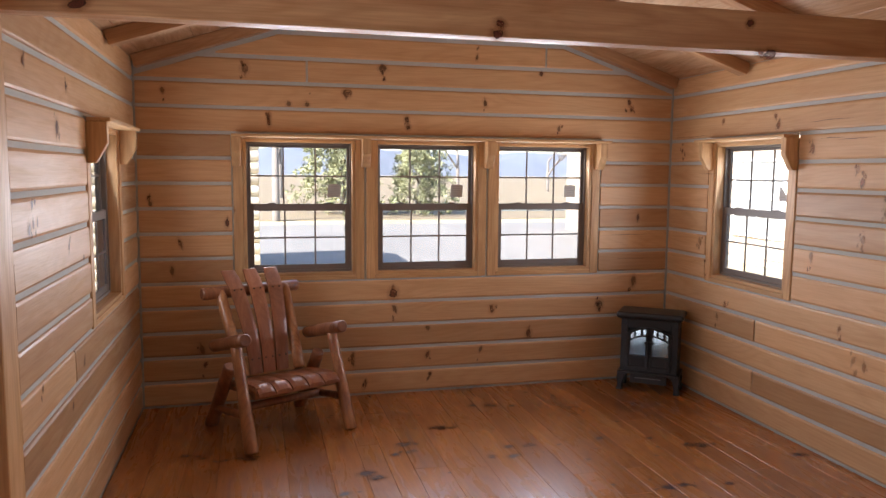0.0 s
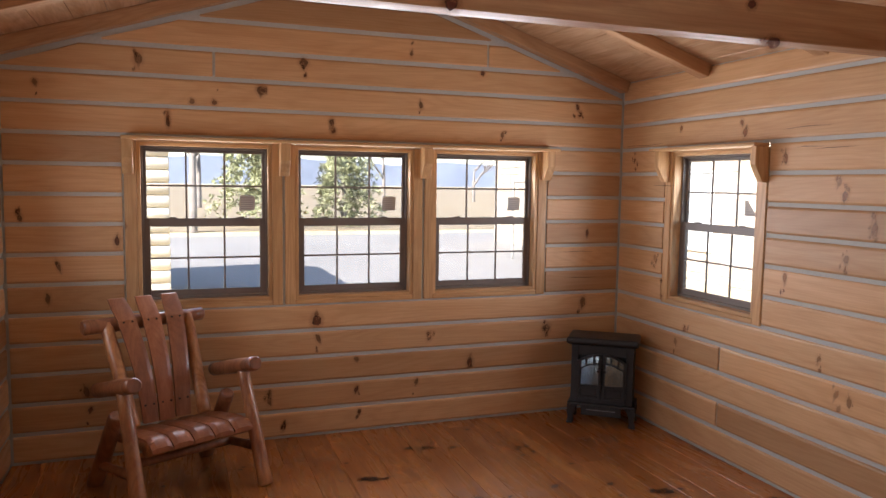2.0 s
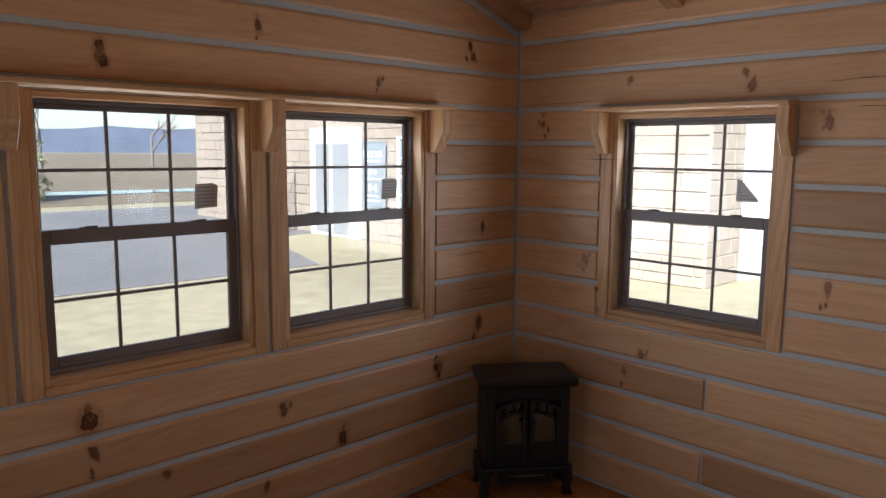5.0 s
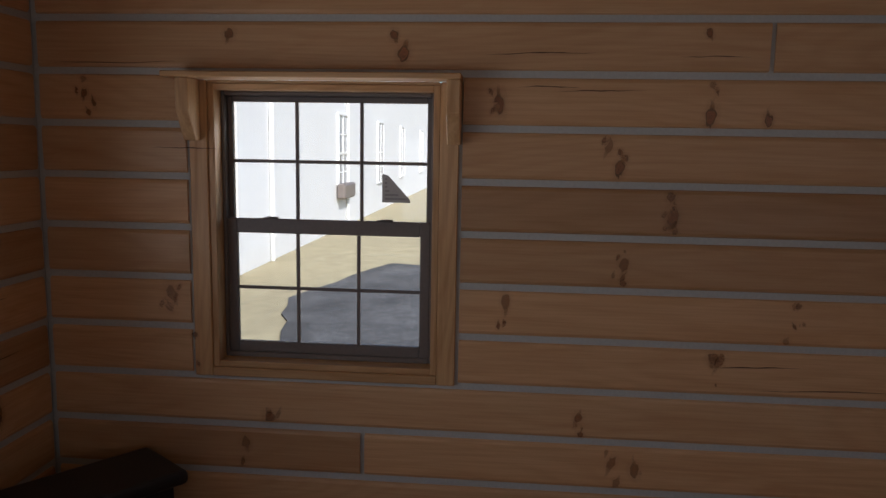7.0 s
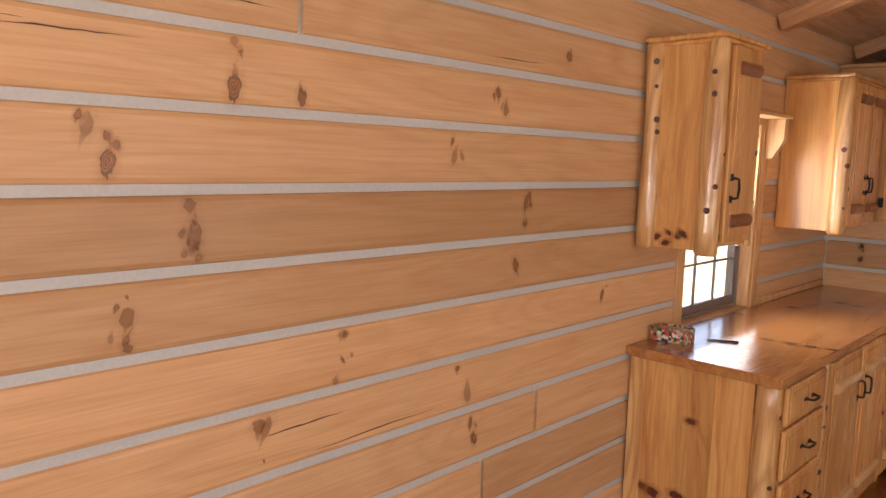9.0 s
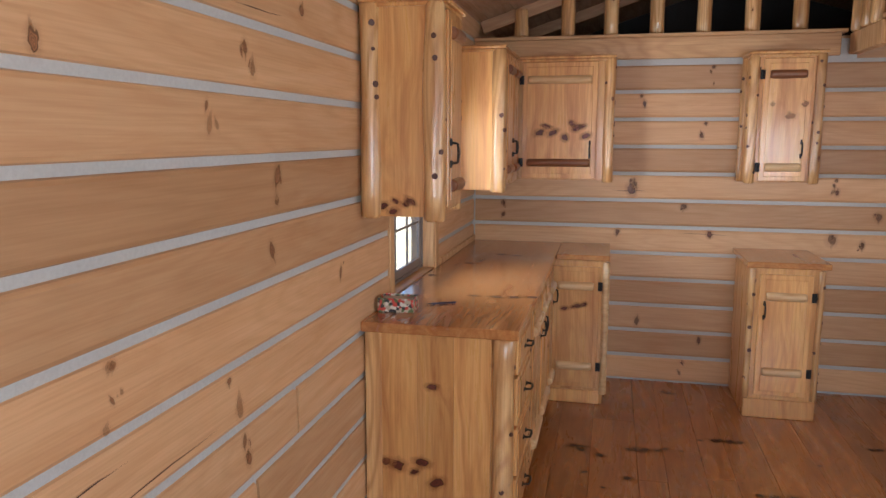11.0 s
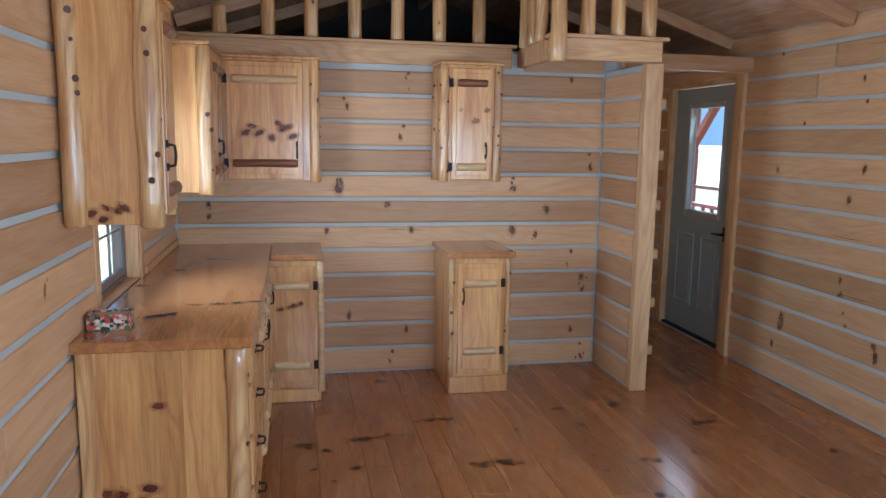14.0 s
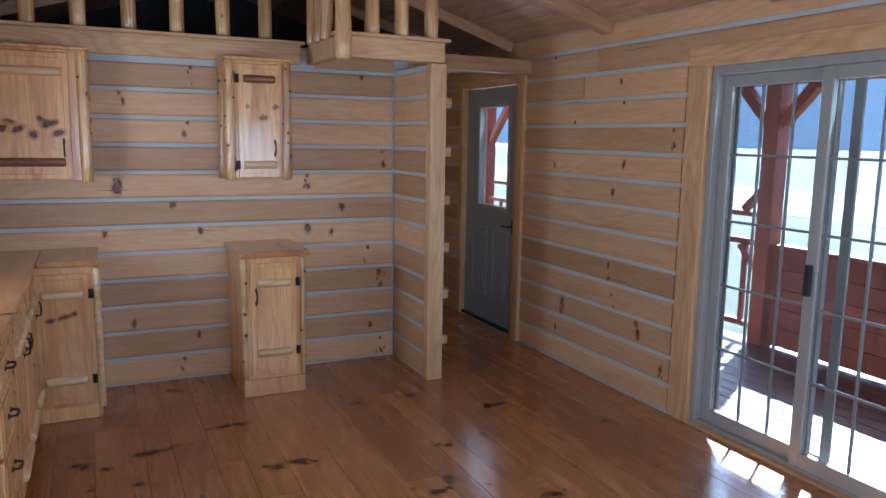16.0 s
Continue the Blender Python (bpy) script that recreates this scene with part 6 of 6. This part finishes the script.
FLOOR_SMALL = [(1.68, 5.27), (1.59, 5.25), (1.23, 4.77), (1.92, 5.66), (2.03, 5.63), (2.31, 6.05), (2.43, 6.02), (2.59, 5.98), (3, 5.86), (2.3, 5.22), (2.45, 5.22), (2.28, 5.07), (2.15, 5.09), (3.24, 5.16), (3.42, 5), (3.58, 4.98), (3.05, 4.47), (3.31, 4.43), (0.37, 5.5), (0.47, 5.44), (0.6, 5.38), (2.92, 5.23), (3.97, 4.7), (3.18, 1.31), (2.94, 1.18), (2.84, 1.15), (2.56, 0.97), (2.48, 0.97), (1.71, 0.9), (1.36, 0.89), (2.38, 1.6), (3.04, 1.55), (1.52, 1.69), (1.46, 1.72), (2.75, 0.23), (2.39, 1.63), (2.44, 0.97), (2.56, 0.97), (1.35, 0.9), (0.43, 1.76), (1.75, 2.18), (1.63, 2.07), (2.25, 1.63), (3.28, 1.26), (0.89, 1.26)]
SIDE_PANEL = [(4.02, 1.4), (3.97, 1.42), (3.98, 1.38), (3.91, 1.42), (3.93, 1.41)]
BASE_PANEL = [(4.02, 0.36), (3.97, 0.35), (3.9, 0.33), (3.87, 0.37), (3.81, 0.29), (3.83, 0.69), (3.55, 0.79)]
WIDE_DOOR = [(3.63, 1.69), (3.59, 1.73), (3.55, 1.69), (3.43, 1.75), (3.4, 1.72), (3.34, 1.67), (3.47, 1.66), (3.36, 1.73)]
END_DOOR = [(3.43, 0.61), (3.38, 0.62), (3.35, 0.63), (3.31, 0.64)]
NARROW_DOOR = [(2.25, 1.86), (2.15, 1.79), (2.07, 1.86)]
WORKTOP = [(3.76, 1.85), (3.66, 1.85), (3.58, 1.84), (3.5, 1.82), (3.82, 0.63), (3.72, 0.65), (3.95, 0.99), (4.07, 1.4)]
BEAM = [(1.7, 2.25), (1.69, 2.21), (2.77, 2.31), (2.83, 2.19), (2.87, 2.19), (0.25, 2.23)]
for wall, big, small, face in ((wall_north, NORTH_BIG, NORTH_SMALL, on_north), (wall_east, EAST_BIG, EAST_SMALL, on_east), (wall_south, SOUTH_BIG, SOUTH_SMALL, on_south), (wall_west, WEST_BIG, WEST_SMALL, on_west)):
    tone = KNOT if wall is wall_east else KNOT_MID
    wall_knots(wall, big, 0.044 if wall is wall_east else 0.060, face, tone, (1, 2, 2, 3))
    wall_knots(wall, small, 0.036, face, tone, (0, 0, 1, 1, 2))
knots_on(floor, FLOOR_BIG, 0.072, on_floor, KNOT_DARK)
knots_on(floor, FLOOR_SMALL, 0.048, on_floor, KNOT_DARK)
frnd = random.Random(41)
FLOOR_ROW = [(x + frnd.uniform(-0.08, 0.08), y + frnd.uniform(-0.022, 0.022)) for x, y in FLOOR_BIG + FLOOR_SMALL[::2] for _ in range(frnd.choice((1, 2, 3, 4)))]
knots_on(floor, FLOOR_ROW, 0.030, on_floor, KNOT_DARK)
FLOOR_PIN = [(frnd.uniform(0.1, 3.3), frnd.uniform(0.7, 6.3)) for _ in range(70)]
knots_on(floor, FLOOR_PIN, 0.022, on_floor, KNOT_DARK)
# nail heads in rows over the joists
vs, fs = [], []
for row in range(11):
    for k in range(58):
        x, y = 0.04 + k * 0.07 + frnd.uniform(-0.012, 0.012), 0.28 + row * 0.60 + frnd.uniform(-0.015, 0.015)
        if x > W - 0.03 or frnd.random() < 0.15:
            continue
        n = len(vs)
        vs += [(x + 0.0042 * math.cos(q * math.pi / 3), y + 0.0042 * math.sin(q * math.pi / 3), 0.0007) for q in range(6)]
        fs.append(tuple(range(n, n + 6)))
me = bpy.data.meshes.new("nail_heads")
me.from_pydata(vs, [], fs)
me.materials.append(IRON)
nails = new("nail_heads", me)
nails.parent = floor
nails["kind"] = "stuff"
cabs = {c.matrix_world.translation.to_tuple(2): c for c in scene.objects if c.name.startswith(("wall_cabinet", "base_cabinet"))}
knots_on(cabs[(3.80, 2.40, 0.0)] if (3.80, 2.40, 0.0) in cabs else cabs[min(cabs, key=lambda k: abs(k[0] - 3.80) + abs(k[1] - 2.395))], SIDE_PANEL, 0.036, facing_room(2.3955), KNOT_RED)
knots_on(cabs[min(cabs, key=lambda k: abs(k[0] - 3.52) + abs(k[1] - 2.385))], BASE_PANEL, 0.042, facing_room(2.3858), KNOT_RED)
knots_on(cabs[min(cabs, key=lambda k: abs(k[0] - 3.79) + abs(k[1] - 0.275))], WIDE_DOOR, 0.042, facing_room(0.3005), KNOT_RED)
knots_on(cabs[min(cabs, key=lambda k: abs(k[0] - 3.518) + abs(k[1] - 0.53))], END_DOOR, 0.034, facing_room(0.5555), KNOT_RED)
knots_on(cabs[min(cabs, key=lambda k: abs(k[0] - 2.40) + abs(k[1] - 0.26))], NARROW_DOOR, 0.040, facing_room(0.2855), KNOT)
knots_on(top, WORKTOP, 0.036, lambda x, y, e: pose(x, y, 0.9462 + e), KNOT_DARK)
knots_on(truss, BEAM, 0.046, lambda x, z, e: pose(x, 3.7098 - e, z, 90, 0, 0), KNOT_RED)
# drying cracks along the boards
CRACK = plain("crack_shadow", (0.10, 0.05, 0.025), 0.8)
def crack(parent, face, a, b, length, slope, seed):
    rnd = random.Random(seed)
    bm = bmesh.new()
    n = 10
    up, dn = [], []
    z = 0.0
    for i in range(n + 1):
        f = i / n
        z += rnd.uniform(-0.002, 0.002)
        t = 0.0016 * math.sin(math.pi * min(0.98, max(0.02, f))) * rnd.uniform(0.6, 1.4)
        x = (f - 0.5) * length
        up.append(bm.verts.new((x, x * slope + z + t, 0)))
        dn.append(bm.verts.new((x, x * slope + z - t, 0)))
    for i in range(n):
        bm.faces.new((dn[i], dn[i + 1], up[i + 1], up[i]))
    ob = part("crack", bm, CRACK, parent)
    ob.matrix_basis = parent.matrix_world.inverted() @ face(a, b, 0.0006)


for y, z, l in ((4.55, 1.905, 0.28), (4.72, 1.915, 0.20), (4.75, 2.02, 0.35), (4.2, 2.02, 0.22), (6.2, 1.99, 0.45), (3.75, 0.93, 0.5), (5.95, 1.70, 0.25), (4.0, 1.0, 0.3), (3.2, 2.0, 0.3)):
    crack(wall_east, on_east, y, z, l, 0.02, int(y * 100))
for x, z, l in ((3.75, 1.20, 0.30), (3.05, 1.31, 0.25), (2.55, 1.03, 0.35), (3.8, 1.0, 0.3)):
    crack(wall_south if z > 1.25 or x < 2.6 else wall_north, on_south if z > 1.25 or x < 2.6 else on_north, x, z, l, -0.02, int(x * 100))
for y, z, l in ((1.2, 1.1, 0.4), (0.7, 1.95, 0.3), (1.4, 2.26, 0.4), (1.3, 0.75, 0.5)):
    crack(wall_west, on_west, y, z, l, 0.01, int(y * 100 + 5))
